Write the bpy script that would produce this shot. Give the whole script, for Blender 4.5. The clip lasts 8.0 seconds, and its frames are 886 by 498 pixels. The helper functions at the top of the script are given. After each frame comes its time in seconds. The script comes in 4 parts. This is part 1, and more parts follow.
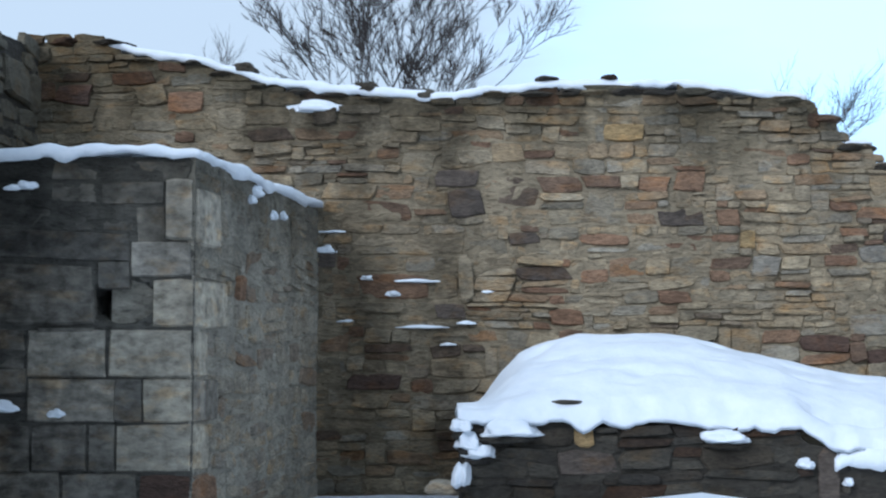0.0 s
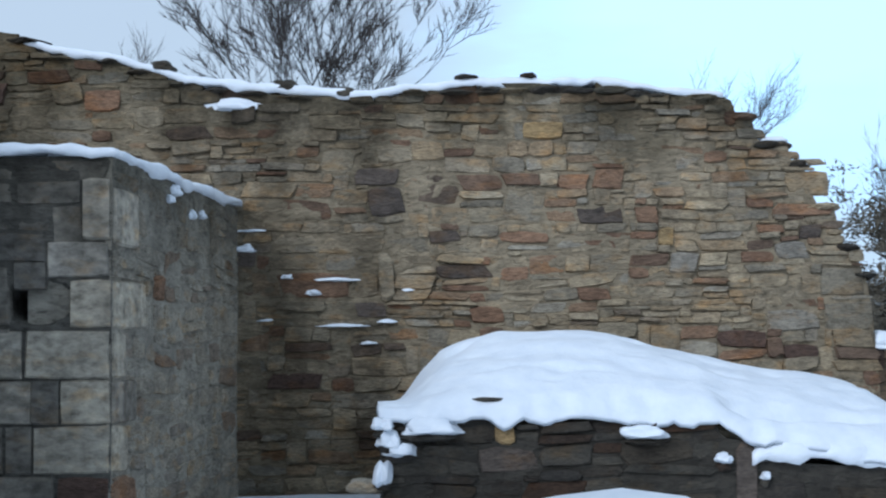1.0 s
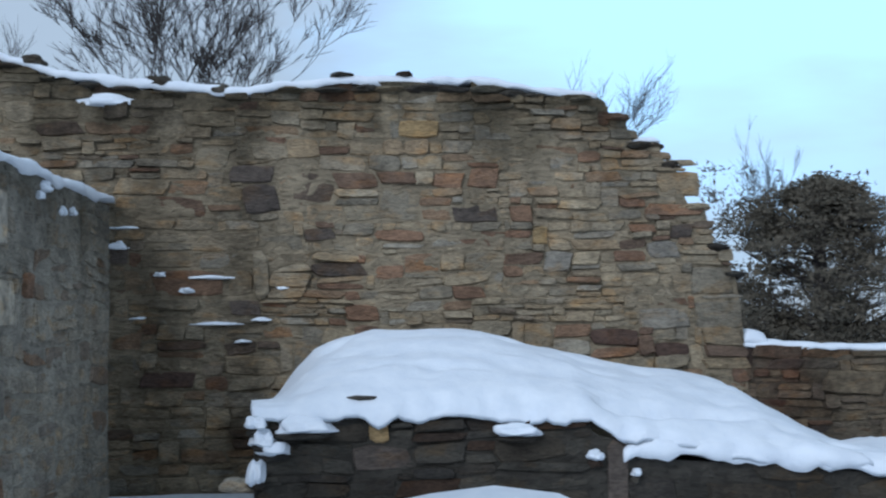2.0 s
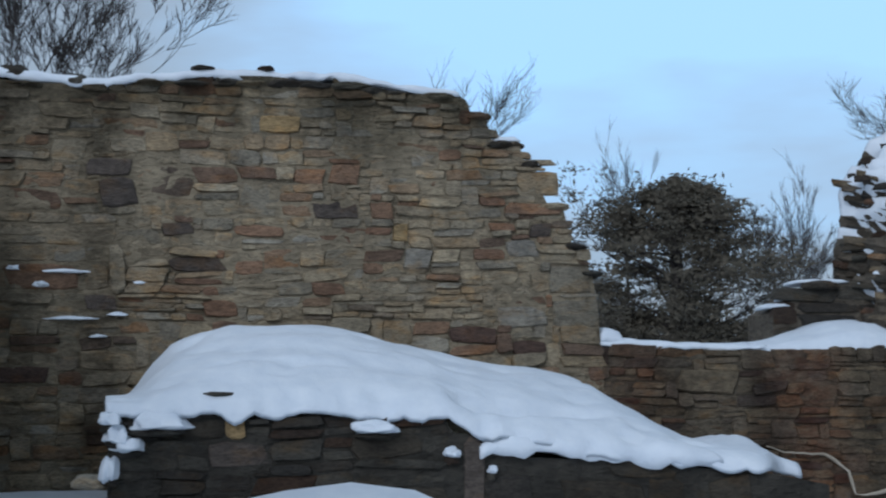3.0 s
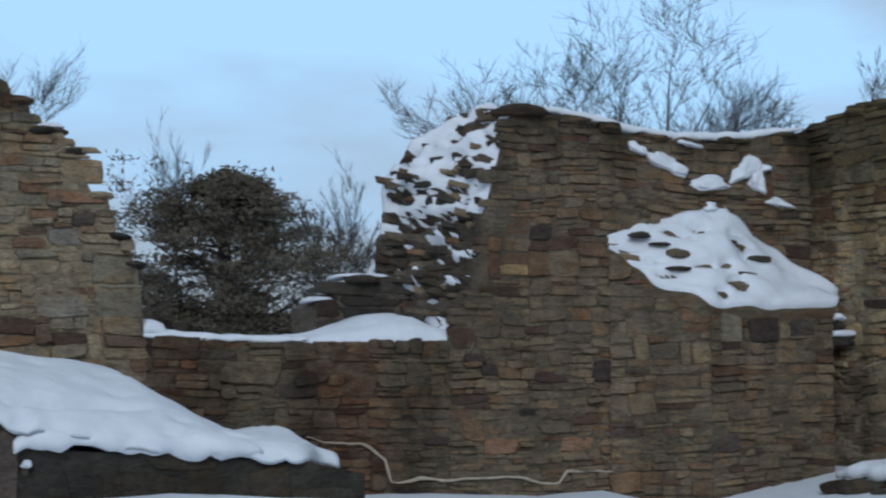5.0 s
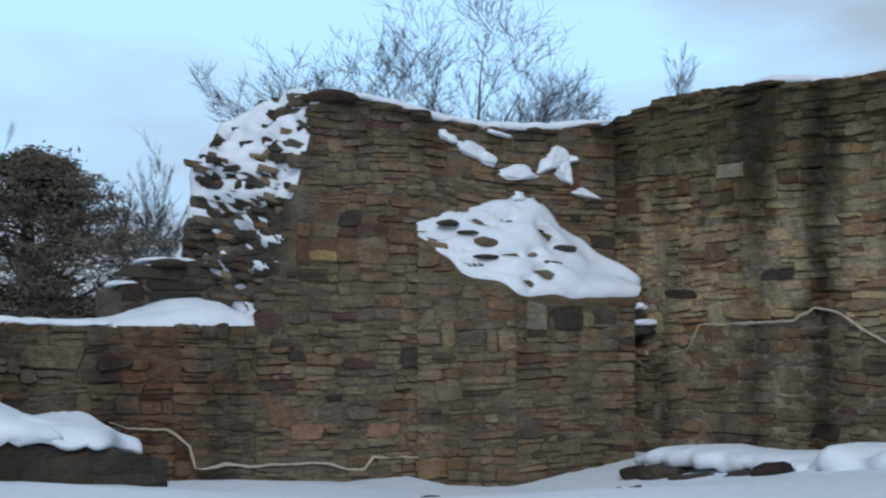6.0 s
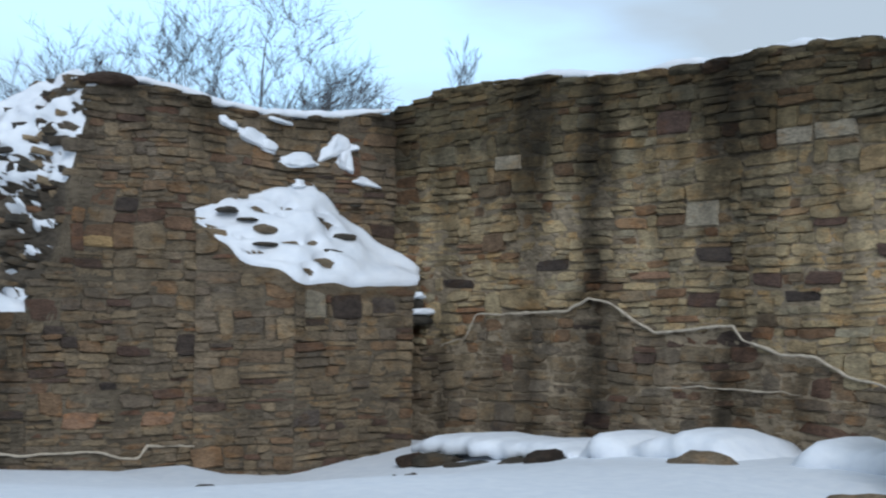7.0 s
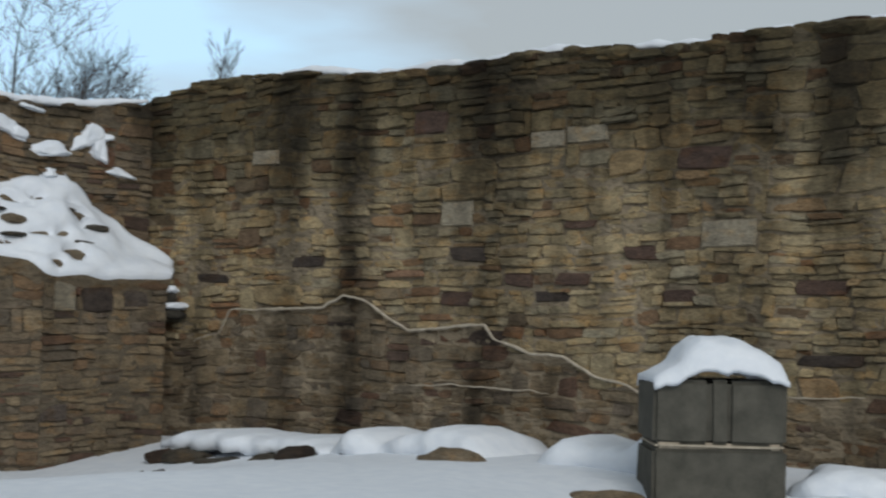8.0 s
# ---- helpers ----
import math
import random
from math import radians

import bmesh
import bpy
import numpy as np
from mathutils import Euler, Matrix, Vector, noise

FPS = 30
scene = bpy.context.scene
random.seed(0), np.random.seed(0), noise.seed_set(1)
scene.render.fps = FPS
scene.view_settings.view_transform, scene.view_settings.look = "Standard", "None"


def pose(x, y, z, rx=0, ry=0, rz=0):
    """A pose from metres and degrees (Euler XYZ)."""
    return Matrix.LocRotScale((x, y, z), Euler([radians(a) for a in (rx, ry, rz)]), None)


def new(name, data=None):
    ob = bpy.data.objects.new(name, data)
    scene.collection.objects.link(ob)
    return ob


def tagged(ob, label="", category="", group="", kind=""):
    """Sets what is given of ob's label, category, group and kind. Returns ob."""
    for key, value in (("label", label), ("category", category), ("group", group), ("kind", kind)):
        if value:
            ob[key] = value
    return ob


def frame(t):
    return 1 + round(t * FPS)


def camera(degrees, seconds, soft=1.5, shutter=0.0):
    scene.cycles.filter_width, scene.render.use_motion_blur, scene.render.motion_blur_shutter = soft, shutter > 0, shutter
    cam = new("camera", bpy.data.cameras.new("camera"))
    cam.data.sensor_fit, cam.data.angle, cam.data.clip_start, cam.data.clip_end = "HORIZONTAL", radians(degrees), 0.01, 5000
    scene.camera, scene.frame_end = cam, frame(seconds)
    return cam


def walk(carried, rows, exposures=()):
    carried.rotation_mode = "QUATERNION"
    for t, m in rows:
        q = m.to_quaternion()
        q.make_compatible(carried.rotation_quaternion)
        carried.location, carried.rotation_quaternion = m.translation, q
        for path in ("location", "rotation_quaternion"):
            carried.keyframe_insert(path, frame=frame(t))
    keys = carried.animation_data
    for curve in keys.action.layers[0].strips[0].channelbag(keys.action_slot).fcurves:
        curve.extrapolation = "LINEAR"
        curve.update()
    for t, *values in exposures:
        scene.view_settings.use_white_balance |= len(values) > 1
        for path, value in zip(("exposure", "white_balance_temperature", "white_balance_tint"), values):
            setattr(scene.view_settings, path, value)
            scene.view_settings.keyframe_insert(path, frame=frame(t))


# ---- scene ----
cam = camera(30.65, 8.0, soft=2.2, shutter=0.25)
EYE, TILT, LEAN = 1.6, 4.5, 0.0
# seconds, x, y, z of the eye on its small arc, yaw, pitch, roll
ROWS = [
    (0.0, 0.0, 0.0, 0.0, 0.0, 0.0, 0.0),
    (0.5, 0.0038, -0.0, 0.0, -1.237, -0.088, 0.26),
    (1.0, 0.0085, -0.0002, 0.0, -2.779, -0.07, 0.331),
    (2.5, 0.0293, -0.0025, 0.0, -9.593, -0.215, -0.279),
    (3.0, 0.0366, -0.0038, 0.0, -12.001, -0.229, -0.654),
    (3.5, 0.0446, -0.0058, 0.0, -14.694, -0.271, -0.397),
    (4.0, 0.0568, -0.0094, 0.0, -18.835, -0.635, -0.303),
    (4.5, 0.069, -0.0141, 0.0, -23.098, -0.318, -1.265),
    (5.0, 0.082, -0.0203, 0.0, -27.759, -0.163, -1.853),
    (6.5, 0.1081, -0.0371, 0.0, -37.88, -0.469, -3.135),
    (7.0, 0.1181, -0.0455, 0.0, -42.129, -0.36, -3.555),
    (7.5, 0.1264, -0.0535, 0.0, -45.9, -0.01, -4.224),
    (8.0, 0.1361, -0.0644, 0.0, -50.659, 0.15, -4.837),
]
walk(cam, [(t, pose(0, 0, EYE, TILT, LEAN, 0) @ pose(x, y, z, 90 + pitch, roll, yaw)) for t, x, y, z, yaw, pitch, roll in ROWS],
     [(0.0, 0.44, 5480, 10), (1.0, 0.27, 5480, 10), (2.5, -0.17, 5400, 10), (3.5, -0.5, 5570, 10), (5.2, -0.42, 5680, 10), (6.5, 0.0, 5690, 10), (7.4, 0.15, 6130, 10), (8.0, -0.23, 6500, 10)])

# ---------------------------------------------------------------- world and sun
SUN_UP, SUN_TURN = 28.0, 215.0
world = bpy.data.worlds.new("winter_sky")
scene.world = world
world.use_nodes = True
wn, wl = world.node_tree.nodes, world.node_tree.links
wn.clear()
w_out = wn.new("ShaderNodeOutputWorld")
w_bg = wn.new("ShaderNodeBackground")
w_sky = wn.new("ShaderNodeTexSky")
w_sky.sky_type = "NISHITA"
w_sky.sun_disc = False
w_sky.sun_elevation = radians(SUN_UP)
w_sky.sun_rotation = radians(SUN_TURN)
w_sky.dust_density = 2.0
w_co = wn.new("ShaderNodeTexCoord")
w_map = wn.new("ShaderNodeMapping")
w_map.inputs["Scale"].default_value = (1.0, 1.0, 3.6)
w_noise = wn.new("ShaderNodeTexNoise")
w_noise.inputs["Scale"].default_value = 3.6
w_noise.inputs["Detail"].default_value = 5.0
# a clearer, bluer part of the sky lies above the gap in the walls
w_dot = wn.new("ShaderNodeVectorMath")
w_dot.operation = "DOT_PRODUCT"
w_dot.inputs[1].default_value = (0.43, 0.86, 0.27)
w_far = wn.new("ShaderNodeMapRange")
w_far.inputs["From Min"].default_value, w_far.inputs["From Max"].default_value = 0.89, 1.0
w_far.inputs["To Min"].default_value, w_far.inputs["To Max"].default_value = 0.40, -0.32
w_sum = wn.new("ShaderNodeMath")
w_sum.operation = "ADD"
w_ramp = wn.new("ShaderNodeValToRGB")
w_ramp.color_ramp.elements[0].position, w_ramp.color_ramp.elements[0].color = 0.22, (7.6, 11.3, 14.3, 1)
w_ramp.color_ramp.elements[1].position, w_ramp.color_ramp.elements[1].color = 0.75, (5.5, 6.1, 6.4, 1)
w_mid = w_ramp.color_ramp.elements.new(0.48)
w_mid.color = (6.7, 8.6, 10.2, 1)
w_mix = wn.new("ShaderNodeMixRGB")
w_mix.inputs["Fac"].default_value = 0.9
w_bg.inputs["Strength"].default_value = 0.094
wl.new(w_co.outputs["Generated"], w_map.inputs["Vector"])
wl.new(w_co.outputs["Generated"], w_dot.inputs[0])
wl.new(w_dot.outputs["Value"], w_far.inputs["Value"])
wl.new(w_map.outputs["Vector"], w_noise.inputs["Vector"])
w_wide = wn.new("ShaderNodeMapRange")
w_wide.inputs["From Min"].default_value, w_wide.inputs["From Max"].default_value = 0.25, 0.75
w_wide.inputs["To Min"].default_value, w_wide.inputs["To Max"].default_value = 0.1, 0.78
wl.new(w_noise.outputs["Fac"], w_wide.inputs["Value"])
w_sep = wn.new("ShaderNodeSeparateXYZ")
wl.new(w_co.outputs["Generated"], w_sep.inputs[0])
w_haze = wn.new("ShaderNodeMapRange")
w_haze.inputs["From Min"].default_value, w_haze.inputs["From Max"].default_value = 0.0, 0.16
w_haze.inputs["To Min"].default_value, w_haze.inputs["To Max"].default_value = 0.45, 0.0
wl.new(w_sep.outputs[2], w_haze.inputs["Value"])
w_add = wn.new("ShaderNodeMath")
w_add.operation = "ADD"
wl.new(w_wide.outputs["Result"], w_add.inputs[0])
wl.new(w_haze.outputs["Result"], w_add.inputs[1])
wl.new(w_add.outputs["Value"], w_sum.inputs[0])
wl.new(w_far.outputs["Result"], w_sum.inputs[1])
wl.new(w_sum.outputs["Value"], w_ramp.inputs["Fac"])
wl.new(w_sky.outputs["Color"], w_mix.inputs["Color1"])
wl.new(w_ramp.outputs["Color"], w_mix.inputs["Color2"])
wl.new(w_mix.outputs["Color"], w_bg.inputs["Color"])
wl.new(w_bg.outputs["Background"], w_out.inputs["Surface"])

sun = new("sun", bpy.data.lights.new("sun", "SUN"))
sun.data.energy, sun.data.angle, sun.data.color = 1.5, radians(25), (1.0, 0.98, 0.94)
sun.rotation_euler = (radians(90 - SUN_UP), 0, radians(180 - SUN_TURN + 0))


# ---------------------------------------------------------------- materials
def node_mat(name, rough=0.9):
    mat = bpy.data.materials.new(name)
    mat.use_nodes = True
    nt = mat.node_tree
    bsdf = nt.nodes["Principled BSDF"]
    bsdf.inputs["Roughness"].default_value = rough
    bsdf.inputs["Specular IOR Level"].default_value = 0.25
    return mat, nt, bsdf


def ramp(nt, stops):
    r = nt.nodes.new("ShaderNodeValToRGB")
    els = r.color_ramp.elements
    els[0].position, els[0].color = stops[0][0], (*stops[0][1], 1)
    els[1].position, els[1].color = stops[-1][0], (*stops[-1][1], 1)
    for pos, col in stops[1:-1]:
        e = els.new(pos)
        e.color = (*col, 1)
    return r


def world_noise(nt, scale, detail=4.0, stretch=(1, 1, 1), rough=0.55, local=False):
    co = nt.nodes.new("ShaderNodeTexCoord" if local else "ShaderNodeNewGeometry")
    mp = nt.nodes.new("ShaderNodeMapping")
    mp.inputs["Scale"].default_value = stretch
    nz = nt.nodes.new("ShaderNodeTexNoise")
    nz.inputs["Scale"].default_value = scale
    nz.inputs["Detail"].default_value = detail
    nz.inputs["Roughness"].default_value = rough
    nt.links.new(co.outputs["Object" if local else "Position"], mp.inputs["Vector"])
    nt.links.new(mp.outputs["Vector"], nz.inputs["Vector"])
    return nz.outputs["Fac"]


def mix(nt, kind, fac, a, b):
    m = nt.nodes.new("ShaderNodeMixRGB")
    m.blend_type = kind
    for sock, v in (("Fac", fac), ("Color1", a), ("Color2", b)):
        if isinstance(v, (int, float)):
            m.inputs[sock].default_value = v
        elif isinstance(v, tuple):
            m.inputs[sock].default_value = (*v, 1)
        else:
            nt.links.new(v, m.inputs[sock])
    return m.outputs["Color"]


def bump(nt, bsdf, height, strength, distance):
    b = nt.nodes.new("ShaderNodeBump")
    b.inputs["Strength"].default_value = strength
    b.inputs["Distance"].default_value = distance
    nt.links.new(height, b.inputs["Height"])
    nt.links.new(b.outputs["Normal"], bsdf.inputs["Normal"])


TAN = [(0.0, (0.478, 0.393, 0.292)), (0.12, (0.583, 0.493, 0.372)), (0.25, (0.421, 0.353, 0.268)), (0.38, (0.542, 0.468, 0.368)), (0.50, (0.454, 0.397, 0.312)),
       (0.60, (0.371, 0.334, 0.281)), (0.68, (0.512, 0.480, 0.433)), (0.75, (0.518, 0.417, 0.294)), (0.82, (0.47, 0.355, 0.252)), (0.89, (0.341, 0.215, 0.157)),
       (0.95, (0.214, 0.168, 0.141)), (1.0, (0.589, 0.515, 0.414))]
BROWN = [(0.0, (0.276, 0.217, 0.146)), (0.2, (0.337, 0.270, 0.180)), (0.4, (0.226, 0.186, 0.132)), (0.58, (0.287, 0.233, 0.167)), (0.72, (0.205, 0.175, 0.138)),
         (0.82, (0.292, 0.199, 0.122)), (0.90, (0.200, 0.124, 0.089)), (0.96, (0.113, 0.090, 0.078)), (1.0, (0.310, 0.264, 0.202))]
GREY = [(0.0, (0.093, 0.087, 0.074)), (0.25, (0.130, 0.121, 0.102)), (0.45, (0.074, 0.068, 0.062)), (0.65, (0.112, 0.096, 0.074)),
        (0.8, (0.149, 0.140, 0.118)), (0.92, (0.062, 0.053, 0.046)), (1.0, (0.105, 0.065, 0.043))]


TAN = [(p, (0.9 * c[0], 0.895 * c[1], 0.83 * c[2])) for p, c in TAN]
BROWN = [(p, tuple(0.86 * c for c in col)) for p, col in BROWN]


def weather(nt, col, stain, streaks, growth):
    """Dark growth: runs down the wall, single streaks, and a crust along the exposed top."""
    run = world_noise(nt, 2.4, 4, (1, 1, 0.16), 0.6)
    s = ramp(nt, [(0.44, (1, 1, 1)), (0.68, (0.26, 0.255, 0.25))])
    nt.links.new(run, s.inputs["Fac"])
    col = mix(nt, "MULTIPLY", stain, col, s.outputs["Color"])
    geo = nt.nodes.new("ShaderNodeNewGeometry")
    sep = nt.nodes.new("ShaderNodeSeparateXYZ")
    nt.links.new(geo.outputs["Position"], sep.inputs[0])

    def calc(op, a, b, c=None):
        m = nt.nodes.new("ShaderNodeMath")
        m.operation = op
        for sock, v in zip(m.inputs, (a, b, c)):
            if isinstance(v, (int, float)):
                sock.default_value = v
            elif v is not None:
                nt.links.new(v, sock)
        return m.outputs[0]

    def span(value, a, b, c, d):
        m = nt.nodes.new("ShaderNodeMapRange")
        for sock, v in zip(("From Min", "From Max", "To Min", "To Max"), (a, b, c, d)):
            m.inputs[sock].default_value = v
        nt.links.new(value, m.inputs["Value"])
        return m.outputs["Result"]

    wob = world_noise(nt, 3.0, 4) if streaks or growth else None
    patchy = span(world_noise(nt, 6.5, 5, (1, 1, 2.2), 0.65), 0.36, 0.6, 0.42, 1.05) if streaks else None
    for axis, centre, half, dark, *shade in streaks:
        away = calc("ABSOLUTE", calc("SUBTRACT", calc("MULTIPLY_ADD", wob, half * 1.8, sep.outputs[axis]), centre + half * 0.9), None)
        col = mix(nt, "MULTIPLY", calc("MULTIPLY", patchy, span(away, half * 0.15, half * 1.15, dark, 0.0)), col, shade[0] if shade else (0.25, 0.245, 0.235))
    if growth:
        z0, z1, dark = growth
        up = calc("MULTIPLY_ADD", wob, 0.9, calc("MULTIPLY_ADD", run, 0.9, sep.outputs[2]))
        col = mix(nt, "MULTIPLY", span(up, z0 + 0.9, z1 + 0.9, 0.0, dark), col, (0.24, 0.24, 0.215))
    return col


def stone_mat(name, stops, stain=0.6, island=False, streaks=(), growth=None, hewn=False):
    """Rubble stone: a colour for each stone, grain, blotches, and dark growth on the wall."""
    mat, nt, bsdf = node_mat(name, 0.92)
    if island:
        src = nt.nodes.new("ShaderNodeNewGeometry").outputs["Random Per Island"]
    else:
        src = nt.nodes.new("ShaderNodeObjectInfo").outputs["Random"]
    r = ramp(nt, stops)
    nt.links.new(src, r.inputs["Fac"])
    grain = world_noise(nt, 14 if hewn else 30, 6, (1, 1, 1.4 if hewn else 3.0), 0.6 if hewn else 0.7)
    blot = world_noise(nt, 7.5, 6, (1, 1, 2.4), 0.65)
    g = ramp(nt, [(0.28, (0.45, 0.44, 0.42)), (0.5, (1.0, 0.99, 0.98)), (0.75, (1.4, 1.38, 1.33))])
    nt.links.new(grain, g.inputs["Fac"])
    col = mix(nt, "MULTIPLY", 1.0, r.outputs["Color"], g.outputs["Color"])
    b = ramp(nt, [(0.3, (0.5, 0.49, 0.48)), (0.55, (1.0, 0.98, 0.95)), (0.75, (1.2, 1.12, 1.0))])
    nt.links.new(blot, b.inputs["Fac"])
    col = mix(nt, "MULTIPLY", 0.85, col, b.outputs["Color"])
    tint = ramp(nt, [(0.52, (1.0, 1.0, 1.0)), (0.66, (1.14, 0.93, 0.7))])
    nt.links.new(world_noise(nt, 4.6, 4, (1, 1, 2.0), 0.6), tint.inputs["Fac"])
    col = mix(nt, "MULTIPLY", 0.75, col, tint.outputs["Color"])
    nt.links.new(weather(nt, col, stain, streaks, growth), bsdf.inputs["Base Color"])
    bump(nt, bsdf, mix(nt, "ADD", 0.6, grain, blot), 1.0, 0.012 if hewn else 0.03)
    return mat


def mortar_mat(name, colour, stain=0.5, streaks=(), growth=None):
    mat, nt, bsdf = node_mat(name, 0.95)
    n1 = world_noise(nt, 15, 6, (1, 1, 2.4), 0.6)
    n2 = world_noise(nt, 4.0, 6, (1, 1, 1.6))
    r = ramp(nt, [(0.32, tuple(c * 0.5 for c in colour)), (0.45, tuple(c * 0.92 for c in colour)), (0.72, tuple(c * 1.12 for c in colour))])
    nt.links.new(n1, r.inputs["Fac"])
    d = ramp(nt, [(0.35, (0.5, 0.49, 0.48)), (0.62, (1.05, 1.03, 1.0))])
    nt.links.new(n2, d.inputs["Fac"])
    col = mix(nt, "MULTIPLY", 0.7, r.outputs["Color"], d.outputs["Color"])
    nt.links.new(weather(nt, col, stain, streaks, growth), bsdf.inputs["Base Color"])
    bump(nt, bsdf, n1, 1.0, 0.05)
    return mat


def snow_mat():
    mat, nt, bsdf = node_mat("snow", 0.75)
    n1 = world_noise(nt, 9, 5)
    n2 = world_noise(nt, 55, 3)
    r = ramp(nt, [(0.3, (0.68, 0.73, 0.80)), (0.7, (0.77, 0.81, 0.86))])
    nt.links.new(n1, r.inputs["Fac"])
    nt.links.new(r.outputs["Color"], bsdf.inputs["Base Color"])
    bump(nt, bsdf, mix(nt, "ADD", 0.25, n1, n2), 0.35, 0.03)
    return mat


def plain_mat(name, dark, light, scale=14, rough=0.9, strength=0.5):
    mat, nt, bsdf = node_mat(name, rough)
    n1 = world_noise(nt, scale, 6, (1, 1, 1), 0.65)
    r = ramp(nt, [(0.3, dark), (0.7, light)])
    nt.links.new(n1, r.inputs["Fac"])
    nt.links.new(r.outputs["Color"], bsdf.inputs["Base Color"])
    bump(nt, bsdf, n1, strength, 0.02)
    return mat


GREY = [(p, tuple(0.78 * c for c in col)) for p, col in GREY]
SNOW = snow_mat()
STREAK_A = ((0, 0.05, 0.26, 0.8), (0, -0.65, 0.75, 0.6))
STREAKS_D = ((1, 8.55, 0.24, 0.92), (1, 9.3, 0.25, 0.75), (1, 7.2, 0.4, 0.8), (1, 5.15, 0.36, 0.75), (1, 4.2, 0.35, 0.5))
BLACK = ((0, -2.5, 1.0, 0.95),)
RUSTY = (0.8, 0.52, 0.44)
STREAKS_GAP = ((0, 3.8, 0.3, 0.6, RUSTY), (0, 5.1, 0.42, 0.9, RUSTY), (0, 4.05, 0.22, 0.6), (0, 4.76, 0.12, 0.5), (0, 5.6, 0.32, 0.62), (0, 4.6, 1.25, 0.3))
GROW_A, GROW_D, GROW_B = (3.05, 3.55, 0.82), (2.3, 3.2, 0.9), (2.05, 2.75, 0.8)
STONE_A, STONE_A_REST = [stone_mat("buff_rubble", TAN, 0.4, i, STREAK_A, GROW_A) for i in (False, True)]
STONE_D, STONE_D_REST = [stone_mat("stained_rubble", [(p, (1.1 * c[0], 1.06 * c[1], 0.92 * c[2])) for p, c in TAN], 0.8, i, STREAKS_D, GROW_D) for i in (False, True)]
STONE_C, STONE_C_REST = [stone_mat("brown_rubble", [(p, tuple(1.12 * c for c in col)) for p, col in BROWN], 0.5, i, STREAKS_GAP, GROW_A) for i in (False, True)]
STONE_L, STONE_L_REST = [stone_mat("low_brown_rubble", [(p, tuple(1.15 * c for c in col)) for p, col in BROWN], 0.75, i, STREAKS_D) for i in (False, True)]
STONE_G, STONE_G_REST = [stone_mat("dark_rubble", GREY, 0.6, i) for i in (False, True)]
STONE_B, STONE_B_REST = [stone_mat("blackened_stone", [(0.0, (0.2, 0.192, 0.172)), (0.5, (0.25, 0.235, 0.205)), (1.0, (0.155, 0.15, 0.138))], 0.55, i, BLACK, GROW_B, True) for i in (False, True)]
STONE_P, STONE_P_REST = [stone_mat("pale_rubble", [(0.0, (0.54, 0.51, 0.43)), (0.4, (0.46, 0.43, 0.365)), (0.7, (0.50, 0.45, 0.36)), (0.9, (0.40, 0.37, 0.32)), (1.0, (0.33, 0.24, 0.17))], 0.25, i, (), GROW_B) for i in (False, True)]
MARKS = {
    "dark": stone_mat("iron_dark_stone", [(0.0, (0.105, 0.09, 0.08)), (1.0, (0.15, 0.125, 0.108))], 0.2),
    "ashlar": stone_mat("weathered_ashlar", [(0.0, (0.27, 0.257, 0.228)), (0.5, (0.33, 0.308, 0.266)), (1.0, (0.225, 0.218, 0.2))], 0.8, False, BLACK, None, True),
    "quoin": stone_mat("stained_quoin", [(0.0, (0.44, 0.42, 0.365)), (0.5, (0.50, 0.465, 0.39)), (1.0, (0.38, 0.365, 0.33))], 0.6, False, BLACK, (2.2, 2.8, 0.55), True),
    # black stones, and the painted shade of the buttress niche
    "black_and_shade": stone_mat("black_stone_and_shade", [(0.0, (0.07, 0.058, 0.052)), (1.0, (0.105, 0.084, 0.072))], 0.2),
    "wine": stone_mat("wine_stone", [(0.0, (0.108, 0.074, 0.061)), (1.0, (0.15, 0.1, 0.08))], 0.2),
    "rust": stone_mat("rust_stone", [(0.0, (0.33, 0.205, 0.135)), (1.0, (0.39, 0.255, 0.17))], 0.3),
    "ochre": stone_mat("ochre_stone", [(0.0, (0.42, 0.29, 0.14)), (1.0, (0.46, 0.34, 0.18))], 0.2),
    "grey": stone_mat("grey_stone", [(0.0, (0.33, 0.31, 0.27)), (1.0, (0.39, 0.36, 0.30))], 0.2),
    "pale": stone_mat("pale_stone", [(0.0, (0.36, 0.325, 0.255)), (1.0, (0.42, 0.38, 0.295))], 0.55),
    "corner": stone_mat("corner_stone", [(0.0, (0.40, 0.375, 0.315)), (1.0, (0.49, 0.455, 0.375))], 0.55, hewn=True),
}
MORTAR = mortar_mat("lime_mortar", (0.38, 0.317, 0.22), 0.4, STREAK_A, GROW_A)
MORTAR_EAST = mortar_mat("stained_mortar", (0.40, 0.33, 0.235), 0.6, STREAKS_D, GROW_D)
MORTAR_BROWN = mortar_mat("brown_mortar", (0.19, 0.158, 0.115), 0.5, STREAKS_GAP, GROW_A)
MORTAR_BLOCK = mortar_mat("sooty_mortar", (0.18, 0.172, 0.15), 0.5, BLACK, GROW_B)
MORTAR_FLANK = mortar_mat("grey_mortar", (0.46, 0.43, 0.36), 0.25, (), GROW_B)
CORE = mortar_mat("rough_core", (0.15, 0.128, 0.10), 0.6)
MORTAR_DARK = mortar_mat("dark_mortar", (0.068, 0.062, 0.052))
RENDER_LINE = plain_mat("pale_mortar", (0.3, 0.255, 0.195), (0.52, 0.46, 0.37), 14)
BARK = plain_mat("bark", (0.032, 0.028, 0.027), (0.08, 0.068, 0.062), 30)
NEEDLE = plain_mat("needles", (0.06, 0.056, 0.042), (0.145, 0.122, 0.09), 3)
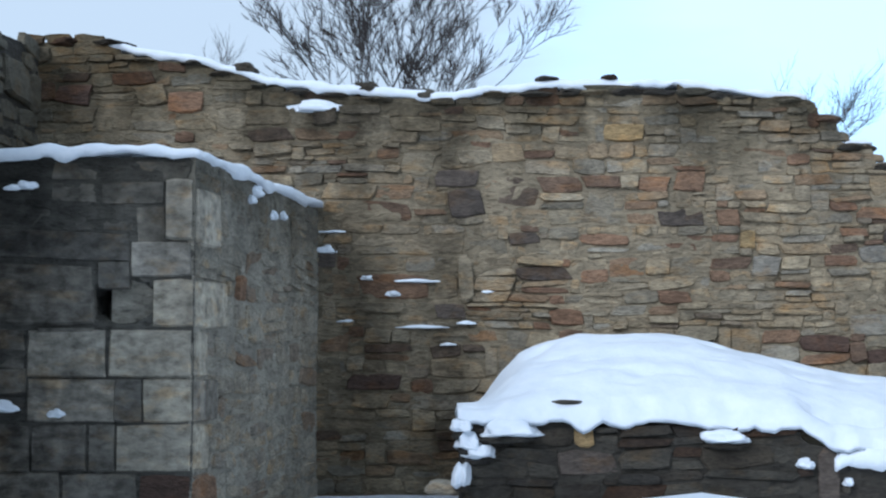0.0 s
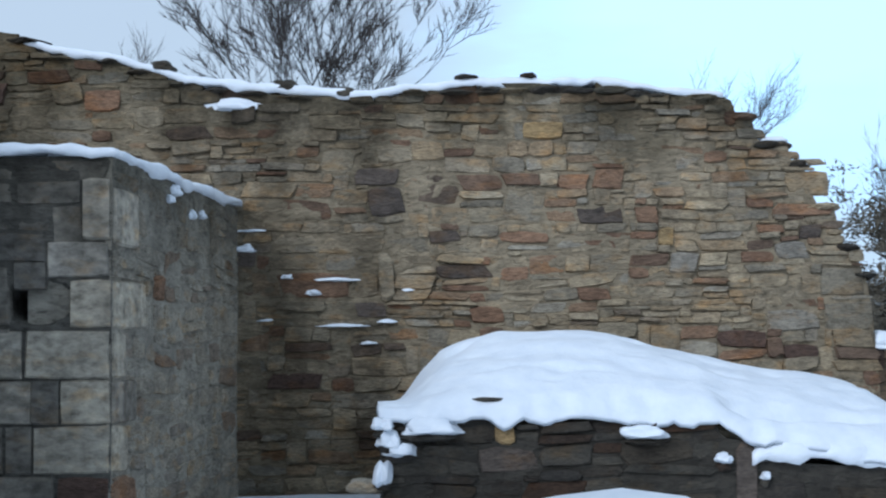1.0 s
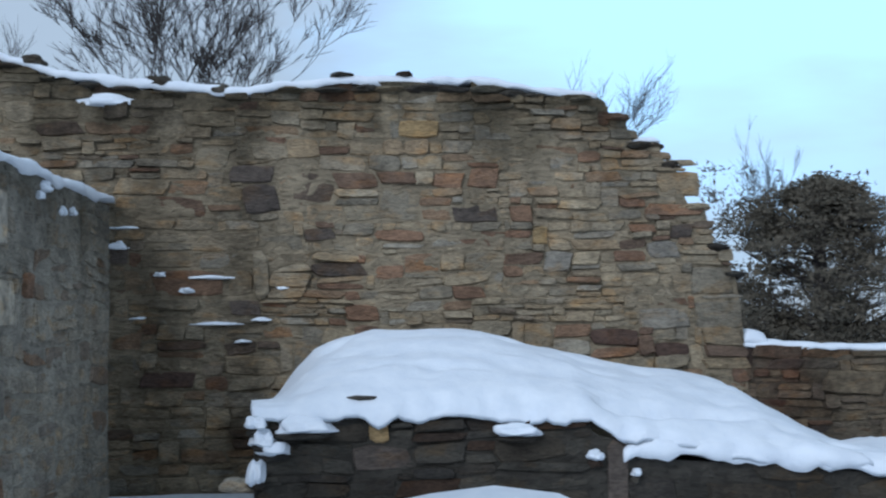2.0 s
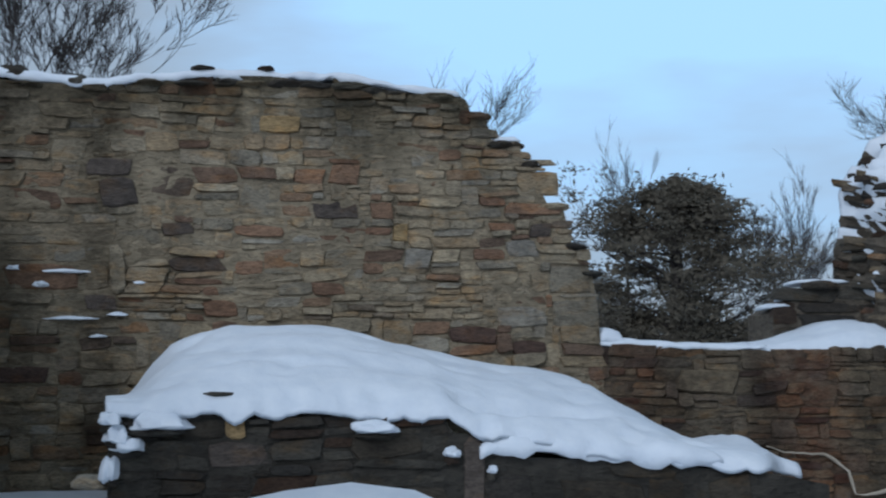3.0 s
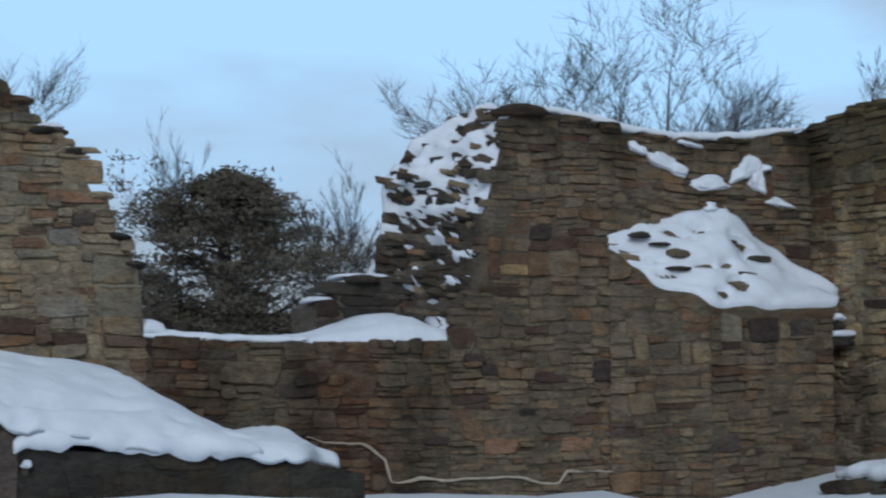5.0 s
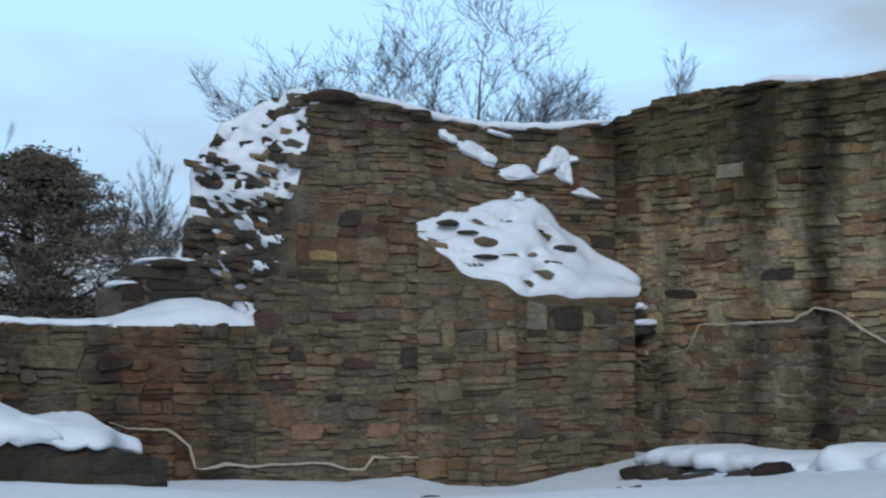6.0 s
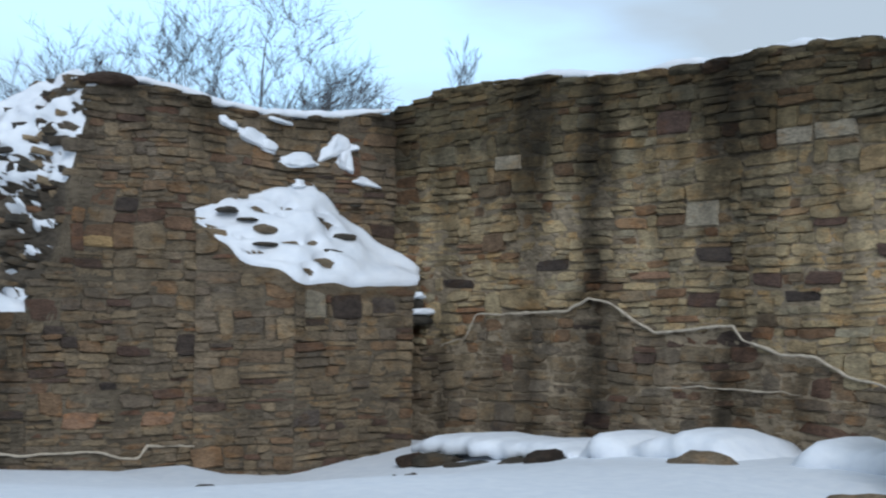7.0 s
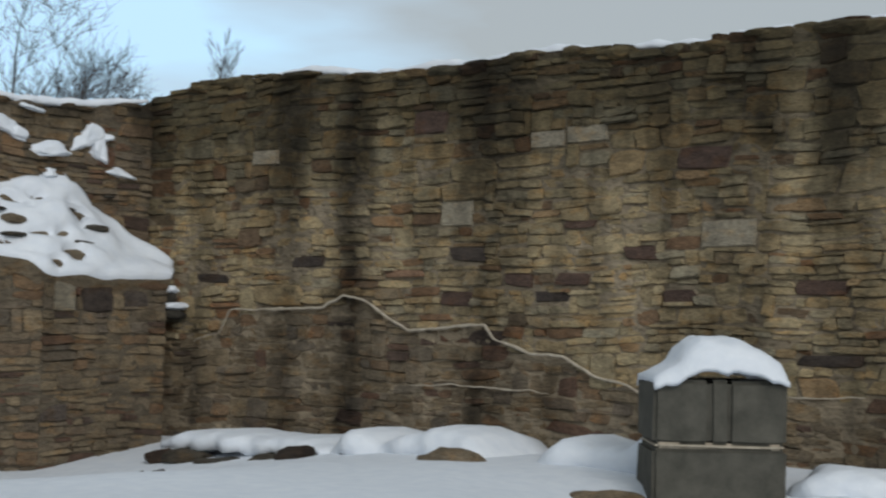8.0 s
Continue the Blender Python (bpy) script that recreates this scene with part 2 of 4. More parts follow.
ASHLAR = plain_mat("grey_ashlar", (0.055, 0.054, 0.045), (0.105, 0.10, 0.083), 7, 0.95, 0.5)


# ---------------------------------------------------------------- helpers for meshes
def part(name, bm, material, parent=None, label=""):
    me = bpy.data.meshes.new(name)
    bm.to_mesh(me)
    bm.free()
    me.materials.append(material)
    ob = new(name, me)
    if parent:
        ob.parent = parent
    if label:
        ob["label"] = label
    return ob


def pydata(name, verts, faces, material, parent=None, label="", smooth=False):
    me = bpy.data.meshes.new(name)
    me.from_pydata([tuple(v) for v in verts], [], faces)
    me.materials.append(material)
    if smooth:
        me.shade_smooth()
    me.update()
    ob = new(name, me)
    if parent:
        ob.parent = parent
    if label:
        ob["label"] = label
    return ob


def line(points):
    """A function that runs straight from point to point."""
    xs, ys = [p[0] for p in points], [p[1] for p in points]
    return lambda u: float(np.interp(u, xs, ys))


def smooth(a, b, x):
    t = min(1.0, max(0.0, (x - a) / (b - a)))
    return t * t * (3 - 2 * t)


def n3(x, y, z=0.0):
    return noise.noise(Vector((x, y, z)))


class Plane:
    """A wall's face: a corner, the way along it and the way out of it."""

    def __init__(self, origin, along, out):
        self.o, self.a, self.n = Vector(origin), Vector(along), Vector(out)

    def at(self, u, z, d=0.0):
        return self.o + self.a * u + Vector((0, 0, z)) + self.n * d


def fix_normals(ob):
    bm = bmesh.new()
    bm.from_mesh(ob.data)
    bmesh.ops.recalc_face_normals(bm, faces=bm.faces)
    bm.to_mesh(ob.data)
    bm.free()
    return ob


def wall_body(name, plane, u0, u1, low, high, thick, material, parent=None, step=0.035, relief=0.014, pockets=()):
    """A solid wall under a ragged top line: an uneven mortar face, worn back in places and hollowed by pockets, with thickness behind it."""
    n = max(2, int((u1 - u0) / step))
    m = max(2, int(max(high(u0 + (u1 - u0) * k / 30) - low(u0) for k in range(31)) / step))
    verts, faces = [], []
    for i in range(n + 1):
        u = u0 + (u1 - u0) * i / n
        lo, hi = low(u), max(low(u) + 0.02, high(u) - 0.03)
        for j in range(m + 1):
            z = lo + (hi - lo) * j / m
            d = relief * (1.1 * n3(u * 1.7, z * 2.6, 3.3) + 0.6 * n3(u * 9, z * 15, 1.1) + 0.35 * n3(u * 24, z * 36, 5.1) - 0.3)
            for pu, pz, pw, ph, deep in pockets:
                d -= deep * (1 - smooth(0.6, 1.1, math.hypot((u - pu) * 2 / pw, (z - pz) * 2 / ph)))
            verts.append(plane.at(u, z, d))
        verts += [plane.at(u, hi + 0.02 * n3(u * 5, 2.0), -thick), plane.at(u, lo, -thick)]
    w = m + 3
    for i in range(n):
        for j in range(w):
            a, b = i * w + j, i * w + (j + 1) % w
            faces.append((a, b, b + w, a + w))
    faces += [tuple(range(w - 1, -1, -1)), tuple(n * w + j for j in range(w))]
    return fix_normals(pydata(name, verts, faces, material, parent))


def stone_shape(rng, cut=False):
    """One stone of a wall: a hewn, nearly flat face with chipped corners whose edges sink into the mortar, one unit wide and high."""
    n, ring = 10, []
    soft = 0.17 if cut else 0.62
    for x, z in ((-0.5, -0.5), (-0.19, -0.5), (0.19, -0.5), (0.5, -0.5), (0.5, 0.0), (0.5, 0.5), (0.19, 0.5), (-0.19, 0.5), (-0.5, 0.5), (-0.5, 0.0)):
        if abs(x) == 0.5 and z:
            f, g = 1 - soft * rng.uniform(0.0, 0.2), 1 - soft * rng.uniform(0.0, 0.42)
        else:
            f, g = 1 + soft * rng.uniform(-0.08, 0.05), 1 + soft * rng.uniform(-0.16, 0.12)
        ring.append((x * f + soft * rng.uniform(-0.04, 0.04), z * g))
    lean = 0.25 if cut else 1.0
    shear, taper = rng.uniform(-0.15, 0.15) * lean, rng.uniform(-0.25, 0.25) * lean
    ring = [(x + shear * z, z * (1 + taper * x)) for x, z in ring]
    tx, tz = rng.uniform(-0.016, 0.016) * lean, rng.uniform(-0.022, 0.008) * lean
    worn = (0.955, 0.91) if cut else (0.95, 0.87)
    high = 0.010
    verts = [(x * 1.02, -0.045, z * 1.02) for x, z in ring] + [(x, -0.004, z) for x, z in ring]
    verts += [(x * worn[0], high + x * tx + z * tz + rng.uniform(-0.003, 0.003) * lean, z * worn[1]) for x, z in ring]
    verts.append((rng.uniform(-0.2, 0.2), high + rng.uniform(-0.001, 0.004), rng.uniform(-0.2, 0.2)))
    faces = []
    for i in range(n):
        j = (i + 1) % n
        faces += [(i, n + i, n + j, j), (n + i, 2 * n + i, 2 * n + j, n + j), (2 * n + i, 3 * n, 2 * n + j)]
    return verts, faces


def pack(rng, u0, u1, z0, z1, size, marks):
    """Rubble laid in short broken courses: bands of stretches, each with courses of its own, some stones two courses high."""
    taken = [(u - w / 2, u + w / 2, v - h / 2, v + h / 2) for u, v, w, h, *_ in marks]
    cells = []

    def lay(a, b, c, d):
        """One stone, cut back where a marked stone stands."""
        for p, q, r, t in taken:
            if a < q and b > p and c < t and d > r:
                rests = ((a, p, c, d), (q, b, c, d), (max(a, p), min(b, q), c, r), (max(a, p), min(b, q), t, d))
                for e, f, g, h in rests:
                    if f - e > 0.045 and h - g > 0.022:
                        lay(e, f, g, h)
                return
        cells.append((a, b, c, d))

    z = z0
    while z < z1:
        band = rng.uniform(0.2, 0.42) * size
        u = u0 - rng.uniform(0, 1.2)
        while u < u1:
            far = u + rng.uniform(0.5, 1.5) * size
            if far > u1 - 0.25:
                far = u1
            cuts = [rng.uniform(0.6, 1.6) for _ in range(rng.choice((2, 3, 3, 4, 4, 5)))]
            total, levels = sum(cuts), [z]
            for c in cuts:
                levels.append(levels[-1] + band * c / total)
            full = []
            for k in range(len(cuts)):
                c, d = levels[k], levels[k + 1]
                x, above = max(u, u0), []
                blocks = sorted(full) + [(far, far)]
                for p, q in blocks:
                    while p - x > 0.03:
                        w = rng.uniform(0.09, 0.36) * size * (0.7 + 5 * (d - c) / size)
                        if p - x - w < 0.09 * size:
                            w = p - x
                        top = d
                        if k + 2 < len(levels) and rng.random() < 0.16 and w < 0.34 * size:
                            top = levels[k + 2]
                            above.append((x, x + w))
                        if d - c > 0.085 * size and top == d and rng.random() < 0.2:
                            m = c + (d - c) * rng.uniform(0.35, 0.65)
                            lay(x, x + w, c, m)
                            lay(x, x + w, m, d)
                        else:
                            lay(x, x + w, c, top)
                        x += w
                    x = max(x, q)
                full = above
            u = far
        z += band
    return cells


_rng = random.Random(11)
SHAPES = [stone_shape(_rng) for _ in range(40)] + [stone_shape(_rng, True) for _ in range(12)]
SHAPE_MESHES = {}


def shape_mesh(k, material):
    key = (k, material.name)
    if key not in SHAPE_MESHES:
        me = bpy.data.meshes.new("stone")
        me.from_pydata(SHAPES[k][0], [], SHAPES[k][1])
        me.materials.append(material)
        SHAPE_MESHES[key] = me
    return SHAPE_MESHES[key]


def masonry(parent, plane, u0, u1, low, high, materials, seed, first=(None, None), size=1.0, gap=0.004, proud=0.034, limit=300, marks=(), ragged=0.0, cut=False):
    """Rough courses of rubble on a face: the stones of the nearest stretch are parts, the rest is one joined part."""
    rng = random.Random(seed)
    zlow = min(low(u0 + (u1 - u0) * k / 40) for k in range(41))
    zhigh = max(high(u0 + (u1 - u0) * k / 40) for k in range(41))
    cells = pack(rng, u0, u1, zlow, zhigh + 0.08, size, marks)
    kept = []
    for a, b, c, d in cells:
        m, e = (a + b) / 2, (c + d) / 2
        wave = 0.05 * size * n3(m * 0.9, e * 0.35, seed * 1.7) + 0.016 * n3(m * 3.1, e * 2.0, seed)
        c, d, e = c + wave, d + wave, e + wave
        if e < low(m) or e > high(m) - 0.005 + ragged * rng.random() or d > high(m) + 0.06:
            continue
        slope = 0.05 * size * (n3((m + 0.1) * 0.9, e * 0.35, seed * 1.7) - n3((m - 0.1) * 0.9, e * 0.35, seed * 1.7)) / 0.2
        g = gap * rng.uniform(0.2, 2.2)
        jog = 0.0 if cut else 1.0
        kept.append((m, e + jog * rng.gauss(0, 0.003), (b - a - g) * (1 + jog * rng.uniform(-0.04, 0.07)), (d - c - g) * (1 + jog * rng.uniform(-0.14, 0.1)), math.atan(slope) + rng.gauss(0, 0.012 if cut else 0.04), rng.uniform(0.0, 1.0) ** 2.5 * proud - 0.011, 40 + rng.randrange(12) if cut else rng.randrange(40), rng.random() < 0.5))
    f0 = u0 if first[0] is None else first[0]
    f1 = u1 if first[1] is None else first[1]
    order = sorted(kept, key=lambda s: 0 if f0 <= s[0] <= f1 else min(abs(s[0] - f0), abs(s[0] - f1)) + 1)
    order = [(*s, materials[0]) for s in order]
    order = [(u, v, w, h, rng.gauss(0, 0.02), rng.uniform(-0.002, 0.008), 40 + rng.randrange(12) if cut or kind in ("ashlar", "pale", "corner", "quoin") else rng.randrange(40), False, MARKS[kind]) for u, v, w, h, kind in marks if kind != "pocket"] + order
    up = Vector((0, 0, 1))
    hand = 1 if plane.a.cross(plane.n).dot(up) > 0 else -1
    joined_v, joined_f = [], []
    for i, (m, e, w, h, turn, d, k, flip, material) in enumerate(order):
        cs, sn = math.cos(turn), math.sin(turn)
        ax, az = (plane.a * cs + up * sn) * hand, up * cs - plane.a * sn
        p = plane.at(m, e, d)
        mat4 = Matrix([[ax[r] * w, plane.n[r], az[r] * h, p[r]] for r in range(3)] + [[0, 0, 0, 1]])
        if flip:
            mat4 = mat4 @ Matrix.Rotation(math.pi, 4, "Y")
        if i < limit + len(marks):
            ob = bpy.data.objects.new("stone", shape_mesh(k, material))
            scene.collection.objects.link(ob)
            ob.parent = parent
            ob.matrix_basis = mat4
        else:
            base = len(joined_v)
            joined_v += [mat4 @ Vector(v) for v in SHAPES[k][0]]
            joined_f += [tuple(base + q for q in f) for f in SHAPES[k][1]]
    if joined_v:
        tagged(pydata("masonry", joined_v, joined_f, materials[1], parent), kind="stuff")
    return len(order)


def snow_cap(name, plane, points, depth, thick, drop, seed, label, parent=None, over=0.05, step=0.035):
    """Snow lying along a wall's top: a rounded ridge whose front lip hangs unevenly over the face."""
    top = line(points)
    u0, u1 = points[0][0], points[-1][0]
    n = max(3, int((u1 - u0) / step))
    prof = ((0.0, 0.0), (0.0, 0.35), (0.03, 0.75), (0.12, 0.97), (0.4, 1.06), (0.7, 1.0), (0.95, 0.7), (1.0, 0.0))
    verts, faces = [], []
    for i in range(n + 1):
        u = u0 + (u1 - u0) * i / n
        fade = min(1.0, 6 * i / n, 6 * (n - i) / n) ** 0.5
        t = thick * (0.75 + 0.55 * n3(u * 1.7, seed) + 0.3 * n3(u * 6, seed + 5)) * (0.25 + 0.75 * fade)
        low = -drop * max(0.0, 0.5 + 1.1 * n3(u * 3.3, seed + 9) + 0.6 * n3(u * 11, seed + 3))
        lip = over * (0.5 + 0.9 * max(-0.4, n3(u * 4, seed + 2)))
        z0 = top(u) + 0.012 * n3(u * 9, seed + 7)
        for a, b in prof:
            d = lip * (1 - a) - depth * a
            zz = z0 + t * b if b else z0 + (low if a < 0.5 else -0.02)
            verts.append(plane.at(u, zz, d))
    k = len(prof)
    for i in range(n):
        for j in range(k):
            a, b = i * k + j, i * k + (j + 1) % k
            faces.append((a, b, b + k, a + k))
    faces += [tuple(range(k - 1, -1, -1)), tuple(n * k + j for j in range(k))]
    ob = pydata(name, verts, faces, SNOW, parent, "" if parent else label, True)
    bm = bmesh.new()
    bm.from_mesh(ob.data)
    bmesh.ops.recalc_face_normals(bm, faces=bm.faces)
    bm.to_mesh(ob.data)
    bm.free()
    if not parent:
        tagged(ob, label, "snow")
    return ob


# ---------------------------------------------------------------- ground
def ground_z(x, y):
    r = math.hypot(x, y)
    z = 0.8 * smooth(2.5, 6.5, r)
    z -= 0.27 * math.exp(-((x - 8.3) / 1.6) ** 2 - ((y - 10.5) / 2.2) ** 2)
    z -= 0.22 * smooth(3.6, 5.2, x) * smooth(6.2, 9.6, y) * (1 - smooth(7.2, 8.8, x))
    z -= 0.22 * math.exp(-((x - 7.6) / 0.9) ** 2 - ((y - 4.2) / 0.9) ** 2)
    z += 0.18 * math.exp(-((x - 7.3) / 0.45) ** 2 - ((y - 10.6) / 0.4) ** 2)
    z += (0.17 + 0.025 * math.cos((x - 1.3) * 6.5)) * smooth(0.5, 0.78, x) * (1 - smooth(1.8, 2.04, x)) * math.exp(-((y - 8.5) / 0.32) ** 2)
    z += 0.04 * n3(x * 0.9, y * 0.9) + 0.022 * n3(x * 2.4, y * 2.4, 4)
    if r > 14:
        z -= 0.5 * smooth(14, 20, r)
    return z


def make_ground():
    rings = [0.0] + [0.35 * 1.055 ** k for k in range(0, 165)]
    while rings[-1] < 3000:
        rings.append(rings[-1] * 1.5)
    seg = 160
    verts, faces = [(0, 0, ground_z(0, 0))], []
    for r in rings[1:]:
        for k in range(seg):
            a = 2 * math.pi * k / seg
            x, y = r * math.cos(a), r * math.sin(a)
            verts.append((x, y, ground_z(x, y) if r < 60 else 0.3))
    for i in range(len(rings) - 1):
        for k in range(seg):
            j = (k + 1) % seg
            if i == 0:
                faces.append((0, 1 + k, 1 + j))
            else:
                b = 1 + (i - 1) * seg
                faces.append((b + k, b + seg + k, b + seg + j, b + j))
    ob = pydata("ground", verts, faces, SNOW, smooth=True)
    tagged(ob, "snow-covered ground with shallow dips and drifts", "ground", kind="structure")


make_ground()

# ---------------------------------------------------------------- walls
NORTH = Plane((0, 11, 0), (1, 0, 0), (0, -1, 0))
EAST = Plane((9.55, 0, 0), (0, 1, 0), (-1, 0, 0))
WEST = Plane((-2.78, 0, 0), (0, 1, 0), (1, 0, 0))
A_TOP = [(-2.9, 3.92), (-2.35, 3.94), (-2.16, 3.82), (-1.73, 3.78), (-1.38, 3.66), (-1.1, 3.58), (-0.72, 3.56), (-0.4, 3.53), (0.06, 3.5),
         (0.3, 3.55), (0.84, 3.58), (1.69, 3.58), (1.93, 3.54), (2.55, 3.52), (2.58, 3.41), (2.71, 3.39), (2.735, 3.21), (2.94, 3.2), (2.965, 3.06), (3.07, 3.05),
         (3.08, 2.95), (3.11, 2.9), (3.125, 2.76), (3.26, 2.75), (3.29, 2.63), (3.32, 2.48), (3.4, 2.47), (3.44, 2.31), (3.49, 2.25), (3.5, 2.07), (3.53, 1.91), (3.54, 1.6)]
A_MARKS = [(0.16, 2.78, 0.24, 0.20, "dark"), (0.1, 2.95, 0.3, 0.12, "dark"), (1.63, 2.68, 0.33, 0.12, "dark"), (2.6, 1.82, 0.33, 0.12, "wine"), (0.68, 2.3, 0.38, 0.10, "dark"),
           (0.55, 2.54, 0.21, 0.09, "dark"), (-0.47, 1.56, 0.36, 0.11, "wine"), (-1.77, 3.48, 0.24, 0.15, "rust"), (1.24, 3.27, 0.27, 0.12, "ochre"),
           (1.44, 2.91, 0.21, 0.11, "rust"), (1.69, 2.93, 0.21, 0.14, "rust"), (1.03, 2.28, 0.2, 0.1, "rust"), (0.84, 2.0, 0.22, 0.11, "rust"),
           (-2.54, 3.53, 0.24, 0.14, "wine"), (2.2, 2.35, 0.19, 0.15, "grey"), (2.08, 2.53, 0.11, 0.12, "ochre"), (1.1, 2.53, 0.35, 0.08, "rust"),
           (0.05, 2.04, 0.21, 0.11, "dark"), (-0.79, 2.4, 0.13, 0.14, "dark"), (1.95, 2.68, 0.15, 0.12, "rust"), (3.3, 2.21, 0.3, 0.19, "pale"),
           (2.95, 2.43, 0.23, 0.12, "grey"), (3.34, 1.97, 0.34, 0.2, "pale"), (2.94, 1.95, 0.36, 0.15, "grey"), (3.0, 1.73, 0.25, 0.1, "wine"),
           (3.04, 2.71, 0.42, 0.08, "rust"), (3.09, 2.56, 0.16, 0.1, "dark"), (2.81, 2.58, 0.19, 0.06, "rust")]
a_top = line(A_TOP)
flat_low = lambda u: 0.25
wall_a = wall_body("wall_north", NORTH, -2.9, 3.54, flat_low, a_top, 0.7, MORTAR, relief=0.016)
tagged(wall_a, "tall ruined rubble wall of buff and rust sandstone", "wall", kind="structure")

B_TOP = [(3.5, 1.72), (4.75, 1.71), (4.85, 1.74), (6.3, 1.76)]
GAP = Plane((0, 11.015, 0), (1, 0, 0), (0, -1, 0))
wall_b = wall_body("wall_gap", GAP, 3.45, 6.3, flat_low, line(B_TOP), 0.7, MORTAR_BROWN)
tagged(wall_b, "low broken stretch of reddish rubble wall under snow", "wall", kind="structure")

C_TOP = [(5.95, 1.77), (6.19, 2.25), (6.3, 2.83), (6.50, 3.53), (6.9, 3.57), (7.62, 3.46), (8.2, 3.42), (8.81, 3.46), (9.33, 3.54), (9.66, 3.64)]
C_MARKS = [(6.17, 1.59, 0.19, 0.07, "black_and_shade"), (6.3, 1.5, 0.14, 0.09, "black_and_shade"), (6.87, 1.43, 0.31, 0.08, "wine"), (7.37, 1.48, 0.22, 0.18, "black_and_shade"),
           (6.78, 2.58, 0.2, 0.11, "black_and_shade"), (5.83, 0.96, 0.2, 0.06, "black_and_shade"), (6.73, 1.81, 0.22, 0.06, "wine"), (6.53, 2.28, 0.26, 0.09, "ochre"),
           (7.6, 1.15, 0.16, 0.07, "black_and_shade"), (6.65, 1.16, 0.15, 0.06, "black_and_shade"), (6.4, 0.9, 0.3, 0.13, "rust"), (7.1, 0.9, 0.3, 0.12, "rust")]
wall_c = wall_body("wall_north_east", NORTH, 5.95, 9.56, flat_low, line(C_TOP), 1.1, MORTAR_BROWN, relief=0.016)
tagged(wall_c, "tall ruined rubble wall with a broken, snowy end", "wall", kind="structure")

D_TOP = [(-6, 3.6), (4.1, 3.57), (4.3, 3.62), (4.87, 3.66), (5.3, 3.63), (5.36, 3.58), (6.25, 3.62), (6.45, 3.65), (7.0, 3.66), (7.06, 3.62), (7.86, 3.62), (8.4, 3.63), (8.63, 3.66),
         (9.15, 3.67), (9.2, 3.72), (9.7, 3.72), (10.35, 3.71), (10.64, 3.69), (11.1, 3.62)]
D_MARKS = [(7.38, 2.19, 0.33, 0.11, "black_and_shade"), (6.91, 2.0, 0.25, 0.11, "wine"), (6.44, 2.0, 0.29, 0.09, "wine"), (6.61, 1.88, 0.3, 0.08, "black_and_shade"),
           (7.49, 1.86, 0.3, 0.11, "wine"), (5.88, 2.18, 0.25, 0.1, "wine"), (6.38, 2.39, 0.28, 0.06, "wine"), (4.53, 1.94, 0.37, 0.1, "wine"),
           (4.47, 1.48, 0.46, 0.08, "black_and_shade"), (5.57, 1.88, 0.25, 0.1, "wine"), (7.78, 3.2, 0.32, 0.18, "wine"), (10.14, 2.02, 0.39, 0.08, "black_and_shade"),
           (5.39, 2.81, 0.41, 0.16, "wine"), (8.01, 2.05, 0.4, 0.06, "rust"), (6.68, 3.01, 0.3, 0.12, "pale"), (6.34, 3.03, 0.34, 0.12, "pale"),
           (9.02, 2.15, 0.36, 0.09, "black_and_shade"), (9.55, 3.02, 0.3, 0.12, "pale"), (7.5, 2.5, 0.3, 0.2, "pale"), (5.2, 2.3, 0.4, 0.18, "pale")]
d_top = line(D_TOP)
wall_d = wall_body("wall_east", EAST, -6, 11.1, flat_low, d_top, 0.8, MORTAR_EAST, step=0.045, relief=0.016)
tagged(wall_d, "long rubble wall with dark streaks and ochre stones", "wall", kind="structure")

E_TOP = [(4.0, 3.75), (10.0, 3.78), (11.0, 3.88)]
wall_e = wall_body("wall_west", WEST, 4.0, 10.95, flat_low, line(E_TOP), 0.7, MORTAR_DARK)
tagged(wall_e, "grey rubble wall meeting the buff wall", "wall", kind="structure")

# the projecting block: a blackened front and a greyer flank that leans back to the tall wall
BLOCK_S = Plane((0, 8.3, 0), (1, 0, 0), (0, -1, 0))
FLANK_LONG = math.hypot(0.43, 2.7)
FLANK = Plane((-1.28, 8.3, 0), (0.43 / FLANK_LONG, 2.7 / FLANK_LONG, 0), (2.7 / FLANK_LONG, -0.43 / FLANK_LONG, 0))
BLOCK_TOP = 2.76
wall_f = wall_body("wall_block", BLOCK_S, -4.5, -1.28, flat_low, lambda u: BLOCK_TOP, 2.75, MORTAR_BLOCK, relief=0.008, step=0.025, pockets=[(-1.65, 1.985, 0.34, 0.22, 0.38)])
tagged(wall_f, "projecting block of blackened masonry with pale corner stones", "wall", kind="structure")
wall_body("flank", FLANK, 0.0, FLANK_LONG, flat_low, lambda u: BLOCK_TOP, 0.44, MORTAR_FLANK, wall_f, relief=0.008)


